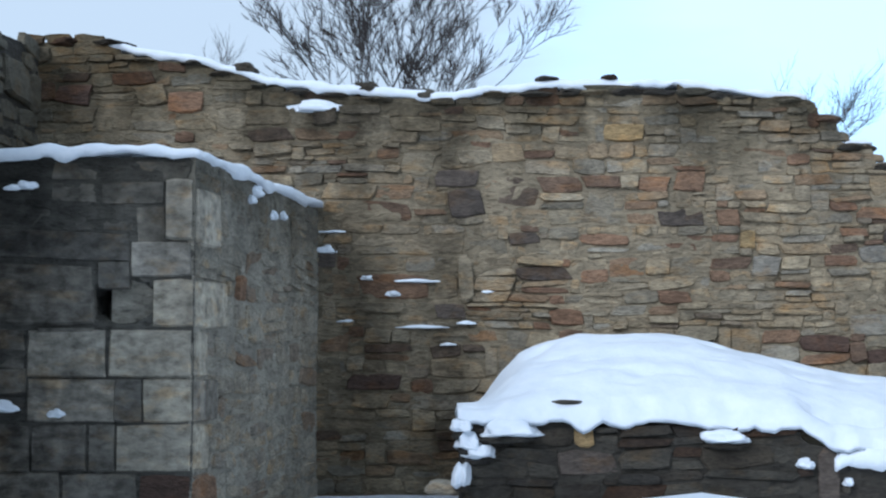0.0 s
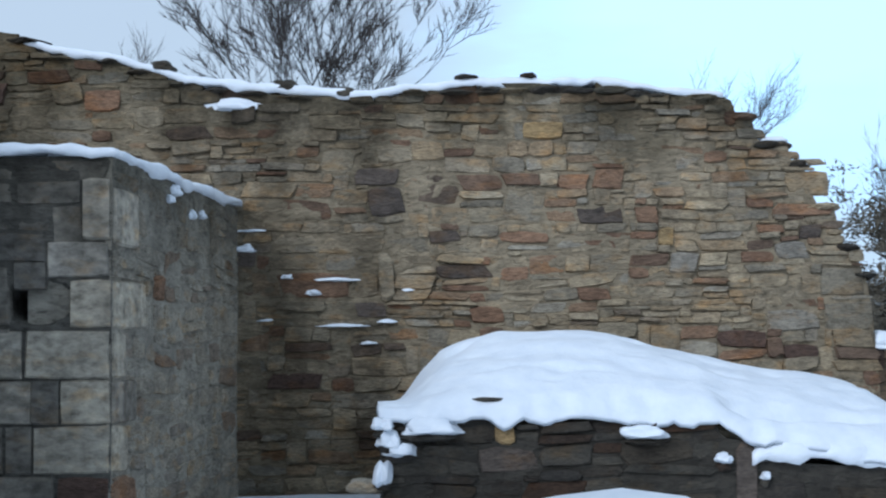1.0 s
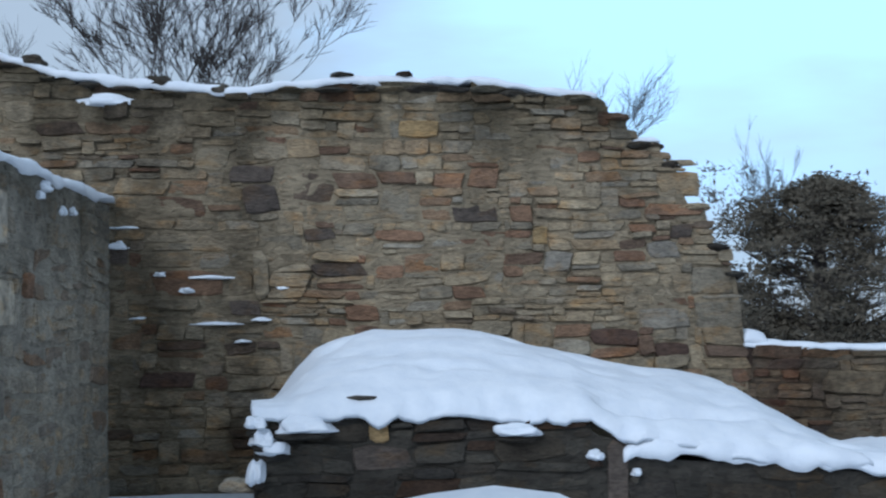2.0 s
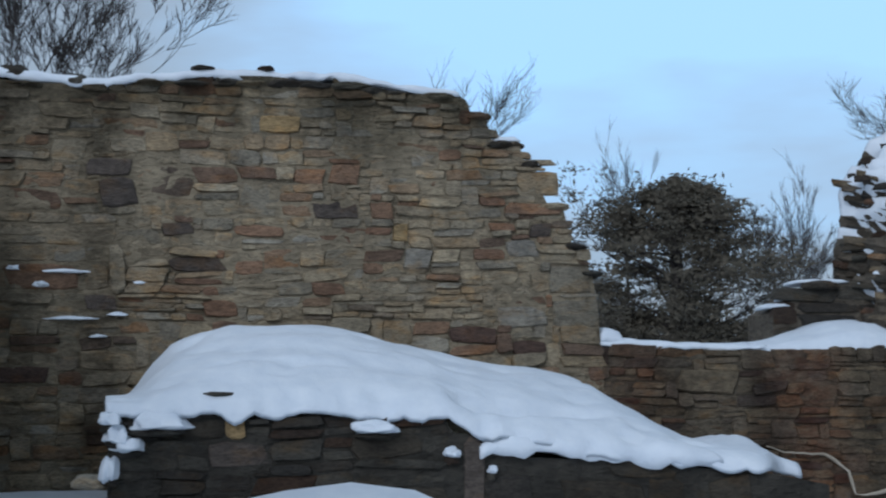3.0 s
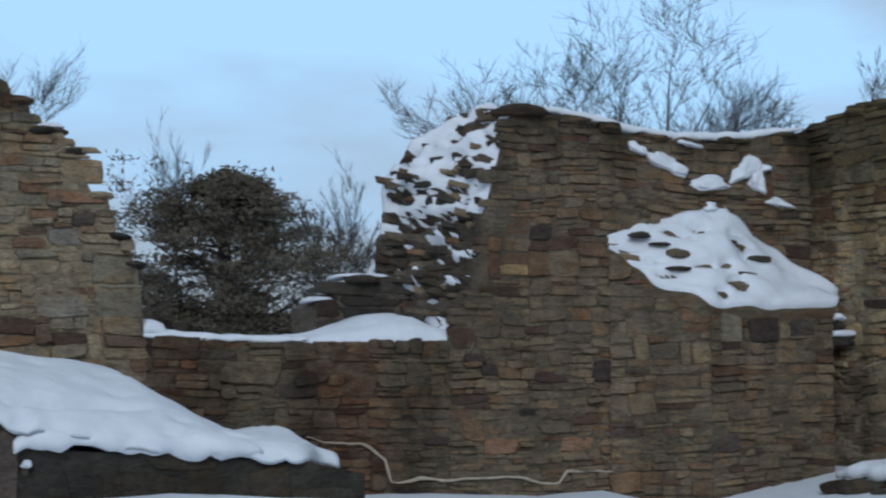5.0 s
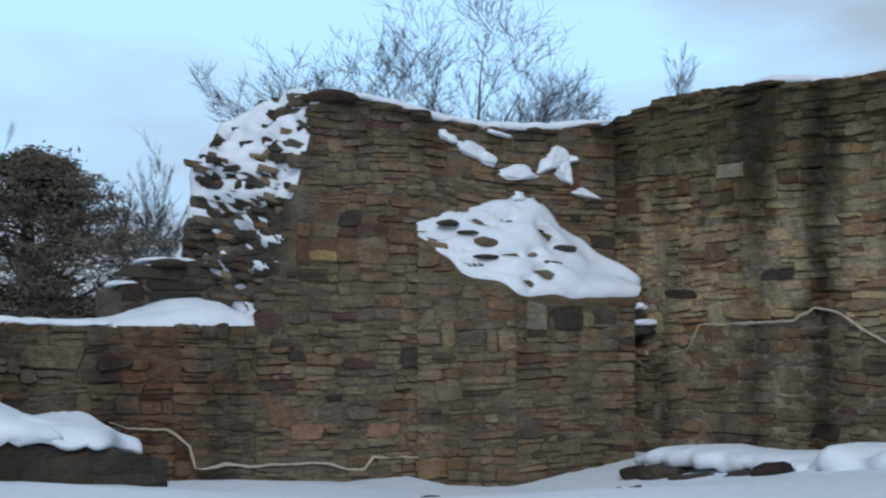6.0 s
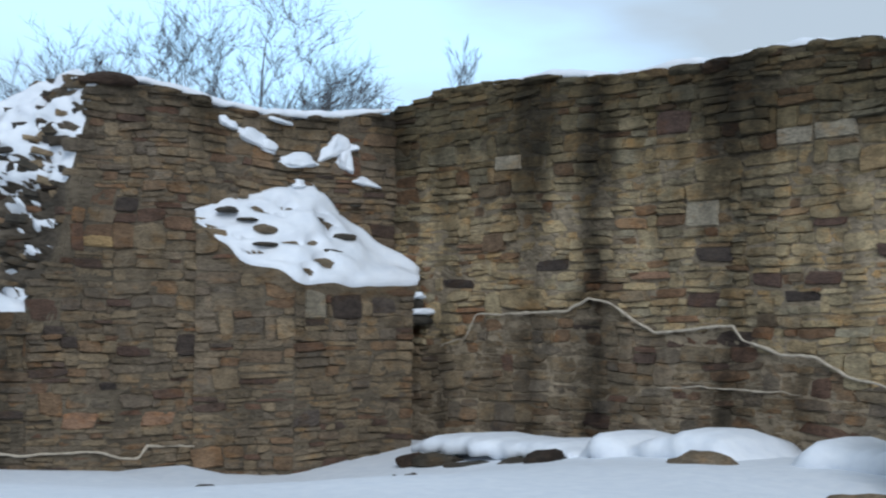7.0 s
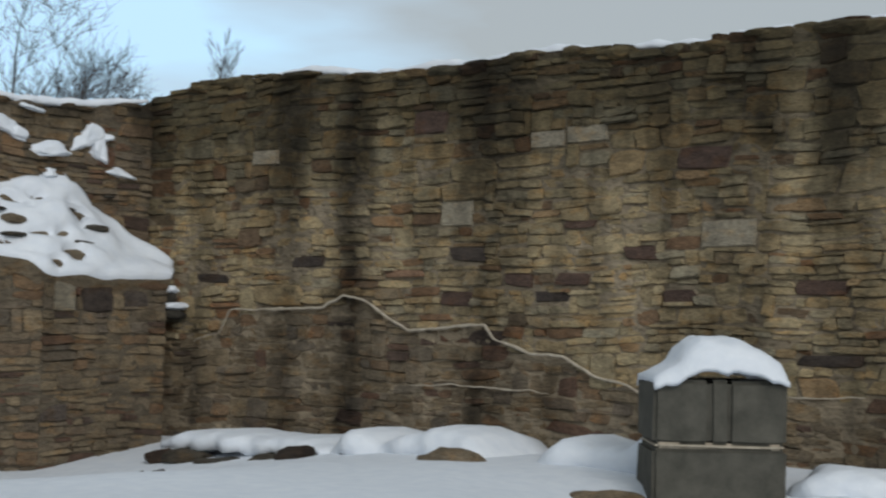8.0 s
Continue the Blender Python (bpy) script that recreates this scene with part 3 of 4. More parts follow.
# ---------------------------------------------------------------- snow and broken stone
def snow_blob(name, centre, size, seed, label, tilt=0.0):
    """A small lump of snow with a ragged outline: width, depth and height about a point of its base."""
    bm = bmesh.new()
    bmesh.ops.create_icosphere(bm, subdivisions=4, radius=0.5)
    big = max(size[0], size[1]) > 0.5
    rough = 0.35 if big else 0.55
    for v in bm.verts:
        p = v.co.copy()
        f = 1 + rough * n3(p.x * 2.6 + seed * 1.7, p.y * 2.6, p.z * 1.5) + 0.3 * rough * n3(p.x * 5.5, p.y * 6.5 + seed * 2.3, p.z * 5)
        x, y, z = p.x * f, p.y * f, p.z * f
        z = (z if z > 0 else z * 0.35) * 1.6
        v.co = Vector((x * size[0], y * size[1], z * size[2] + tilt * x * size[0]))
    bmesh.ops.translate(bm, verts=bm.verts, vec=centre)
    for f in bm.faces:
        f.smooth = True
    return tagged(part(name, bm, SNOW), label, "snow", "snow mounds" if big else "snow patches on the walls")


def boulder(name, centre, size, seed, material, label, category="rock"):
    bm = bmesh.new()
    bmesh.ops.create_icosphere(bm, subdivisions=3, radius=0.5)
    for v in bm.verts:
        p = v.co.copy()
        f = 1 + 0.35 * n3(p.x * 2.2 + seed, p.y * 2.2, p.z * 2.2) + 0.14 * n3(p.x * 6, p.y * 6 + seed, p.z * 6)
        v.co = Vector((p.x * f * size[0], p.y * f * size[1], max(-0.45, p.z * f) * size[2]))
    bmesh.ops.translate(bm, verts=bm.verts, vec=centre)
    return tagged(part(name, bm, material), label, category, name.replace("_", " ") + "s")


def sheet(name, grid, material, thick, parent=None, smooth=True):
    """A solid slab under a grid of places: its sides go down by thick."""
    rows, cols = len(grid), len(grid[0])
    verts = [p for row in grid for p in row]
    verts += [p - Vector(thick) for row in grid for p in row]
    n = rows * cols
    faces = []
    for i in range(rows - 1):
        for j in range(cols - 1):
            a = i * cols + j
            faces += [(a, a + 1, a + cols + 1, a + cols), (n + a, n + a + cols, n + a + cols + 1, n + a + 1)]
    for i in range(rows - 1):
        for a in (i * cols, i * cols + cols - 1):
            faces.append((a, a + cols, n + a + cols, n + a))
    for j in range(cols - 1):
        for a in (j, (rows - 1) * cols + j):
            faces.append((a, a + 1, n + a + 1, n + a))
    return fix_normals(pydata(name, verts, faces, material, parent, smooth=smooth))


def path3(points):
    ts = np.linspace(0, 1, len(points)) if len(points[0]) == 3 else [p[0] for p in points]
    pts = [p if len(p) == 3 else p[1:] for p in points]
    return lambda t: Vector([float(np.interp(t, ts, [p[k] for p in pts])) for k in range(3)])


# ---------------------------------------------------------------- wall tops under snow
snow_cap("snow_band", NORTH, [(-2.3, 3.9), (-2.1, 3.83), (-1.73, 3.78), (-1.38, 3.68), (-1.1, 3.59), (-0.72, 3.57), (-0.4, 3.54), (0.06, 3.51), (0.3, 3.56),
                             (0.84, 3.59), (1.69, 3.61), (1.93, 3.56), (2.5, 3.52)], 0.6, 0.065, 0.045, 2.0, "band of snow along the top of the tall wall", over=0.035)
for i, (u0, u1, z) in enumerate(((2.62, 2.72, 3.37), (2.76, 2.95, 3.19), (2.98, 3.08, 3.03), (3.14, 3.27, 2.74))):
    snow_cap("snow_band", NORTH, [(u0, z), (u1, z)], 0.5, 0.05, 0.0, 4.0 + i, "thin snow on a broken step of the wall", over=0.0)
for i, (u, z, w) in enumerate(((0.72, 3.645, 0.16), (1.15, 3.655, 0.12), (-0.55, 3.58, 0.26), (-0.12, 3.53, 0.22), (-1.38, 3.72, 0.2))):
    boulder("top_stone", NORTH.at(u, z, -0.08 if i < 2 else -0.1), (w, 0.25, 0.05 if i < 2 else 0.1), 3 + i, STONE_G, "dark mossy stone poking through the snow", "stone")
_c = random.Random(57)
for k, (u, z, w, h) in enumerate([(2.62, 3.365, 0.24, 0.08), (2.84, 3.17, 0.26, 0.08), (3.02, 3.03, 0.22, 0.07), (3.17, 2.725, 0.3, 0.09), (3.36, 2.44, 0.22, 0.08), (3.45, 2.25, 0.2, 0.07)]
                                 + [(0.42 + 0.21 * k + _c.uniform(-0.05, 0.05), a_top(0.42 + 0.21 * k) - 0.03, _c.uniform(0.2, 0.4), _c.uniform(0.05, 0.09)) for k in range(10)]
                                 + [(-2.6 + 0.27 * k + _c.uniform(-0.05, 0.05), a_top(-2.6 + 0.27 * k) - 0.035, _c.uniform(0.2, 0.34), _c.uniform(0.05, 0.09)) for k in range(9)]):
    boulder("top_stone", NORTH.at(u, z, -0.17), (w * 1.1, 0.45, h), 400 + k, STONE_G if k % 3 else STONE_A, "flat dark slab on the broken top of the wall", "stone")
snow_cap("snow_band", GAP, [(3.52, 1.76), (3.72, 1.74), (4.7, 1.72), (4.78, 1.74)], 0.6, 0.055, 0.02, 12.0, "thin snow along the low wall in the gap", over=0.03)
snow_cap("snow_band", GAP, [(3.5, 1.76), (3.56, 1.78), (3.72, 1.74)], 0.4, 0.11, 0.0, 13.0, "small snow heap beside the broken wall end", over=0.0)
grid = []
for i in range(25):
    x = 4.72 + (6.02 - 4.72) * i / 24
    rise = 0.04 + 0.17 * smooth(4.9, 5.65, x) * (1 - 0.5 * smooth(5.75, 6.0, x))
    row = []
    for j in range(11):
        v = j / 10
        z = 1.735 + rise * (0.35 + 0.65 * math.sin(min(1.0, v * 1.3) * math.pi / 2)) + 0.02 * n3(x * 5, v * 4, 7) - (0.07 + 0.05 * n3(x * 7, 2.2) if j == 0 else 0)
        row.append(Vector((x, 11.03 + 0.75 * v, z)))
    grid.append(row)
tagged(sheet("snow_drift", grid, SNOW, (0, 0, 0.02)), "snow drift lying on the low wall in the gap", "snow")

STUB = Plane((0, 11.75, 0), (1, 0, 0), (0, -1, 0))
STUB_TOP = [(5.16, 2.02), (5.3, 2.1), (5.4, 2.22), (6.1, 2.3)]
wall_stub = wall_body("wall_stub", STUB, 5.16, 6.1, lambda u: 0.3, line(STUB_TOP), 0.5, CORE)
tagged(wall_stub, "stepped stub of rubble wall behind the gap", "wall", kind="structure")
for u0, u1, z, s in ((5.14, 5.3, 2.05, 1.0), (5.3, 5.45, 2.12, 2.0), (5.38, 5.8, 2.24, 3.0)):
    snow_cap("snow_band", STUB, [(u0, z), (u1, z + 0.01)], 0.3, 0.04, 0.0, 20 + s, "thin snow on a stepped wall stub", over=0.02)
boulder("top_stone", STUB.at(5.55, 2.22, 0.02), (0.34, 0.2, 0.07), 5.5, STONE_G, "flat dark stone capping the wall stub", "stone")

# the broken end of the wall: rough core with snow caught on it
front = path3([(5.97, 11.03, 1.6), (6.08, 11.03, 2.0), (6.2, 11.03, 2.25), (6.27, 11.03, 2.6), (6.32, 11.03, 2.85), (6.40, 11.03, 3.15), (6.47, 11.03, 3.4), (6.54, 11.04, 3.54)])
back = path3([(5.78, 12.15, 1.6), (5.84, 12.15, 2.1), (5.88, 12.15, 2.45), (5.93, 12.15, 2.8), (5.97, 12.15, 3.05), (6.18, 12.15, 3.36), (6.55, 12.12, 3.58), (6.95, 12.1, 3.72)])
core_grid, snow_grid = [], []
for i in range(61):
    t = i / 60
    a, b = front(t), back(t)
    row, srow = [], []
    for j in range(37):
        s = j / 36
        p = a.lerp(b, s)
        out = Vector((-0.88, -0.35, 0.35)).normalized()
        lump = 0.16 * n3(p.y * 3.0 + p.z * 2.0, p.z * 6.5, 2.0) + 0.08 * n3(p.y * 8, p.z * 17, 6.0)
        edge = min(1.0, s * 6, (1 - s) * 6 + 0.3)
        q = p + out * lump * edge
        row.append(q)
        bands = n3(p.y * 2.6 + p.z * 1.5, p.z * 8.5 - p.y * 2.0, 9.0) + 0.5 * n3(p.y * 7, p.z * 16, 4.0)
        amount = 1.3 * bands + 1.1 * smooth(2.45, 2.95, p.z) - 0.6 + 0.9 * smooth(1.95, 1.75, p.z)
        srow.append(q + Vector((-0.3, -0.35, 0.6)) * max(-0.09, min(0.06, 0.16 * amount)) * min(1.0, 0.25 + s * 5))
    core_grid.append(row)
    snow_grid.append(srow)
sheet("broken_core", core_grid, CORE, (-0.4, 0, 0.05), wall_c, smooth=False)
_e = random.Random(31)
for k in range(110):
    t, s = _e.uniform(0.04, 0.97), _e.uniform(0.06, 0.95)
    p = core_grid[round(t * 60)][round(s * 36)]
    face = Vector((-0.62, -0.72, 0.3)).normalized()
    side = Vector((0.76, -0.65, _e.uniform(-0.35, 0.1))).normalized()
    over = face.cross(side) * (1 if face.cross(side).z > 0 else -1)
    w, h, d = _e.uniform(0.1, 0.26), _e.uniform(0.035, 0.075), _e.uniform(0.4, 1.0)
    ob = bpy.data.objects.new("stone", shape_mesh(_e.randrange(40), STONE_G if _e.random() < 0.6 else STONE_C))
    scene.collection.objects.link(ob)
    ob.parent = wall_c
    q = p + face * _e.uniform(-0.02, 0.05)
    ob.matrix_basis = Matrix([[side[r] * w, face[r] * d, over[r] * h, q[r]] for r in range(3)] + [[0, 0, 0, 1]])
tagged(sheet("caught_snow", snow_grid, SNOW, (-0.12, -0.02, 0.05)), "patches of snow caught on the broken wall end", "snow")
snow_cap("snow_band", NORTH, [(6.62, 3.58), (6.9, 3.585), (7.62, 3.48), (8.2, 3.435), (8.81, 3.475), (9.33, 3.56), (9.5, 3.6)], 0.8, 0.07, 0.035, 31.0, "band of snow along the sagging wall top", over=0.01)
boulder("top_stone", NORTH.at(6.64, 3.56, -0.08), (0.42, 0.3, 0.13), 8.2, STONE_G, "dark stone at the peak of the wall end", "stone")
for i, (u, z, w, h) in enumerate(((7.71, 3.3, 0.16, 0.06), (8.0, 3.18, 0.3, 0.09), (8.12, 3.13, 0.2, 0.07), (8.48, 3.03, 0.36, 0.08), (8.83, 3.16, 0.26, 0.13), (8.97, 3.05, 0.16, 0.12),
                                  (9.03, 3.2, 0.14, 0.05), (9.2, 2.9, 0.28, 0.05), (8.22, 3.38, 0.25, 0.05), (8.45, 2.84, 0.14, 0.05))):
    snow_blob("snow_patch", NORTH.at(u, z, 0.0), (w * 1.1, 0.12, h * 1.35), 41 + i, "small patch of snow on a ledge of the wall", (-0.25, -0.35, -0.2, 0.12, 0.35, -0.5, 0.1, -0.1, -0.1, 0.1)[i])
snow_cap("snow_band", Plane((9.68, 0, 0), (0, 1, 0), (-1, 0, 0)), [(1.0, 3.62), (4.4, 3.63), (5.4, 3.6), (7.0, 3.66), (8.1, 3.62), (9.4, 3.72), (10.3, 3.71), (11.0, 3.63)], 0.6, 0.085, 0.0, 51.0,
         "band of snow behind the top edge of the streaked wall", over=0.0)

_t = random.Random(23)
for k in range(17):
    y = 4.0 + 6.6 * (k + _t.uniform(0.2, 0.8)) / 17
    boulder("top_stone", (9.62, y, d_top(y) - 0.035), (0.26, _t.uniform(0.22, 0.42), _t.uniform(0.07, 0.13)), 200 + k, STONE_D, "dark weathered stone along the wall's top edge", "stone")
for k in range(7):
    x = 7.0 + 2.4 * (k + _t.uniform(0.2, 0.8)) / 7
    boulder("top_stone", (x, 11.07, line(C_TOP)(x) - 0.02), (_t.uniform(0.2, 0.36), 0.26, _t.uniform(0.06, 0.1)), 230 + k, STONE_C, "dark weathered stone along the wall's top edge", "stone")

# ---------------------------------------------------------------- corner buttress with a sloping snowy top
BUTT = Plane((0, 10.43, 0), (1, 0, 0), (0, -1, 0))
SLANT_LONG = math.hypot(0.6, 0.55)
SLANT = Plane((7.42, 10.98, 0), (0.6 / SLANT_LONG, -0.55 / SLANT_LONG, 0), (-0.55 / SLANT_LONG, -0.6 / SLANT_LONG, 0))
butt = wall_body("wall_buttress", BUTT, 8.02, 9.28, flat_low, lambda u: 1.98, 0.6, MORTAR_BROWN)
tagged(butt, "broken corner buttress with a sloping snow-covered top", "wall", kind="structure")
slant_top = line([(0, 2.5), (0.4, 2.15), (0.82, 1.98)])
wall_body("flank", SLANT, 0.0, SLANT_LONG, flat_low, slant_top, 0.3, MORTAR_BROWN, butt)
low_edge = path3([(7.40, 11.0, 2.50), (7.66, 10.72, 2.2), (8.0, 10.40, 2.0), (8.4, 10.38, 1.98), (8.85, 10.38, 1.99), (9.3, 10.40, 2.0)])
high_edge = path3([(7.42, 11.02, 2.55), (7.9, 11.02, 2.70), (8.35, 11.02, 2.80), (8.62, 11.02, 2.82), (9.1, 11.0, 2.46), (9.5, 10.62, 2.12)])
rubble_grid, snow_grid = [], []
for i in range(49):
    t = i / 48
    a, b = low_edge(t), high_edge(t)
    row, srow = [], []
    for j in range(29):
        s = j / 28
        p = a.lerp(b, s)
        q = p + Vector((0, -0.5, 0.85)) * (0.05 * n3(p.x * 4, p.z * 9, 3.0))
        row.append(q)
        hole = n3(p.x * 4.6, p.z * 15.0, 15.0) + 0.25 * n3(p.x * 11, p.z * 26, 2.0)
        amount = 0.05 - 0.8 * max(0.0, hole - 0.3) * (1 - smooth(0.58, 0.75, t)) * smooth(0.0, 0.12, s) * (1 - smooth(0.75, 0.9, s)) - 0.10 * (1 - smooth(0.0, 0.22, t)) * max(0.0, 0.5 + n3(p.x * 7, p.z * 14, 5.0)) * (1 - s)
        if j == 0:
            amount -= 0.03 + 0.04 * n3(p.x * 9, 1.0, 4.0)
        srow.append(q + Vector((0, -0.45, 0.85)) * amount)
    rubble_grid.append(row)
    snow_grid.append(srow)
sheet("broken_top", rubble_grid, STONE_C, (0, -0.05, 0.12), butt, smooth=False)
tagged(sheet("snow_slope", snow_grid, SNOW, (0, -0.05, 0.09)), "sloping sheet of snow pierced by dark stones on the buttress", "snow")
for i, (x, y, z, w, h) in enumerate(((7.65, 10.85, 2.59, 0.18, 0.078), (8.39, 10.73, 2.42, 0.26, 0.065), (8.75, 10.71, 2.41, 0.22, 0.091), (8.17, 10.61, 2.27, 0.14, 0.045), (8.48, 10.61, 2.28, 0.25, 0.058), (7.95, 10.74, 2.44, 0.18, 0.117), (8.53, 10.83, 2.56, 0.16, 0.058), (7.83, 10.81, 2.52, 0.16, 0.045), (7.89, 10.64, 2.31, 0.18, 0.058), (9.06, 10.95, 2.71, 0.08, 0.039))):
    boulder("slope_stone", (x, y + 0.02, z - 0.005), (w * 1.2, 0.14, h * 0.7), 310 + i, STONE_C if i == 5 else STONE_G, "flat dark stone piercing the sloping snow", "stone")
for i, (x, y, z, w, h) in enumerate(((9.4, 10.5, 1.76, 0.3, 0.07), (9.37, 10.5, 1.9, 0.13, 0.06))):
    snow_blob("snow_patch", (x, y, z), (w, 0.2, h), 61 + i, "small patch of snow on a projecting stone")
    boulder("ledge_stone", (x, y + 0.05, z - 0.05), (w * 0.9, 0.3, 0.1), 17 + i, STONE_G, "projecting stone in the corner of the walls", "stone")

# ---------------------------------------------------------------- low wall with its heap of snow
LOW = Plane((0, 9.0, 0), (1, 0, 0), (0, -1, 0))
LOW_TOP = [(0.1, 1.25), (0.16, 1.37), (0.3, 1.40), (1.95, 1.38), (2.0, 1.26), (2.13, 1.24), (2.2, 1.13), (2.9, 1.08), (3.5, 1.03), (3.9, 1.0), (4.3, 0.92)]
low_face = lambda u: line(LOW_TOP)(u) - 0.045
low_wall = wall_body("wall_low", LOW, 0.1, 4.3, lambda u: 0.3, line(LOW_TOP), 1.5, MORTAR_DARK)
tagged(low_wall, "low ruined wall of dark rubble heaped with snow", "wall", kind="structure")
LIP = line([(0.08, 1.40), (0.3, 1.37), (0.45, 1.375), (1.08, 1.385), (1.5, 1.355), (1.98, 1.345), (2.06, 1.30), (2.16, 1.25), (2.5, 1.19), (2.9, 1.12), (3.46, 1.05), (4.1, 0.99), (4.6, 0.88)])
CREST = line([(0.08, 1.38), (0.24, 1.43), (0.36, 1.6), (0.48, 1.73), (0.66, 1.815), (0.85, 1.86), (1.2, 1.865), (1.55, 1.84), (1.9, 1.74), (2.3, 1.66), (2.75, 1.59), (3.1, 1.51), (3.3, 1.37), (3.75, 1.13), (4.0, 1.10), (4.25, 1.14), (4.45, 0.95)])
grid = []
for i in range(121):
    x = 0.08 + (4.45 - 0.08) * i / 120
    lip, crest = LIP(x), CREST(x)
    row = []
    for j in range(91):
        v = j / 90
        front_y = 8.955 + (0.035 * n3(x * 3, 5.0) + 0.03 * n3(x * 9, 8.0)) * (1 - v) ** 8 + 0.75 * smooth(3.85, 4.35, x)
        y = front_y + (10.7 - front_y) * v
        hang = -0.075 * max(0.0, 0.2 + n3(x * 4.5, 3.0) + 0.6 * n3(x * 7, 6.0) + 0.25 * n3(x * 19, 2.0))
        if j == 0:
            z = lip + hang
        else:
            f = v / 0.72
            body = 1 - (1 - min(1.0, f)) ** 1.5 if f < 1 else 1 - 0.8 * (f - 1) ** 2
            puff = 0.06 * min(1.0, v * 14) ** 0.5
            z = lip + puff * (1 - min(1, f)) + (crest - lip) * body + 0.03 * n3(x * 1.8, y * 2.5, 3) * min(1.0, v * 5) + 0.015 * n3(x * 5, y * 6, 9) - 0.05 * max(0.0, n3(x * 4, y * 7, 21) - 0.25)
            fold = (v - 0.07 - 0.13 * (x - 2.0) - 0.03 * n3(x * 6, 3.0)) / 0.028
            z -= 0.085 * math.exp(-fold * fold) * smooth(1.98, 2.12, x) * (1 - smooth(2.6, 3.15, x))
            fold = (v - 0.13 - 0.06 * n3(x * 5, 7.0)) / 0.03
            z -= 0.035 * math.exp(-fold * fold) * smooth(3.35, 3.5, x) * (1 - smooth(3.9, 4.1, x))
        row.append(Vector((x, y, z)))
    grid.append(row)
snow_cap("snow_shelf", LOW, [(2.16, 1.12), (2.3, 1.13), (2.6, 1.11), (2.95, 1.075), (3.3, 1.055), (3.62, 1.035)], 0.55, 0.15, 0.05, 66.0, "lower shelf of snow spilling from the heap", over=0.1)
tagged(sheet("snow_bank", grid, SNOW, (0, 0, 0.03)), "thick rounded heap of snow on the low ruined wall", "snow")
for i, (u, z, w, d, h) in enumerate(((0.36, 1.285, 0.3, 0.22, 0.085), (1.57, 1.25, 0.24, 0.2, 0.075), (0.2, 1.17, 0.17, 0.2, 0.08), (0.14, 1.22, 0.12, 0.2, 0.1), (0.1, 1.02, 0.09, 0.2, 0.14),
                                     (2.0, 1.105, 0.09, 0.12, 0.05), (2.23, 1.01, 0.05, 0.1, 0.04), (0.1, 1.31, 0.1, 0.2, 0.07))):
    snow_blob("snow_patch", LOW.at(u, z, 0.02), (w * 1.1, d, h), 71 + i, "small patch of snow on a ledge of the low wall")
    boulder("ledge_stone", LOW.at(u, z - 0.035, 0.0), (w * 1.0, d * 0.8, 0.05), 27 + i, STONE_G, "dark stone jutting from the low wall", "stone")
# a shaded slit in the snow, put in as a thin dark slab
boulder("top_stone", (0.69, 9.03, 1.455), (0.18, 0.08, 0.028), 12.0, STONE_G, "dark slab in place of a shaded slit in the snow", "stone")
boulder("fallen_stone", (0.0, 9.1, 0.98), (0.2, 0.2, 0.09), 44.0, STONE_P, "pale stone at the end of the low wall", "stone")

# ---------------------------------------------------------------- projecting block: snow on its top
snow_cap("snow_band", BLOCK_S, [(-4.4, 2.73), (-2.3, 2.73), (-1.9, 2.75), (-1.5, 2.76), (-1.25, 2.75)], 0.7, 0.075, 0.04, 81.0, "rounded band of snow along the block's front edge", over=0.06)
snow_cap("snow_band", FLANK, [(0.0, 2.75), (0.9, 2.74), (1.8, 2.75), (2.7, 2.77)], 0.35, 0.06, 0.045, 83.0, "band of snow along the block's flank", over=0.05)
for i, (x, y, z, w, h) in enumerate(((-2.14, 8.29, 2.57, 0.09, 0.04), (-2.22, 8.29, 2.56, 0.07, 0.03), (-2.25, 8.29, 1.43, 0.14, 0.05), (-1.97, 8.29, 1.4, 0.08, 0.04), (-1.09, 9.4, 2.66, 0.09, 0.06),
                                     (-1.11, 9.3, 2.61, 0.06, 0.05), (-1.03, 9.78, 2.56, 0.05, 0.05), (-0.99, 10.0, 2.58, 0.05, 0.04))):
    snow_blob("snow_patch", (x, y, z), (w * 1.1, 0.08, h), 91 + i, "small patch of snow on the block's stones")
for i, (u, z, w, h) in enumerate(((-0.17, 2.24, 0.24, 0.022), (-0.14, 1.93, 0.28, 0.022), (-0.34, 2.15, 0.09, 0.035), (-0.79, 2.45, 0.12, 0.055), (-0.77, 2.58, 0.17, 0.02), (0.16, 1.955, 0.1, 0.022),
                                  (0.31, 2.17, 0.08, 0.03), (-0.67, 1.97, 0.12, 0.02), (-0.52, 2.26, 0.07, 0.03), (-0.87, 3.43, 0.33, 0.07), (0.04, 1.81, 0.1, 0.02))):
    snow_blob("snow_patch", NORTH.at(u, z, 0.0), (w * 1.15, 0.08, h), 101 + i, "small patch of snow on a ledge of the tall wall")


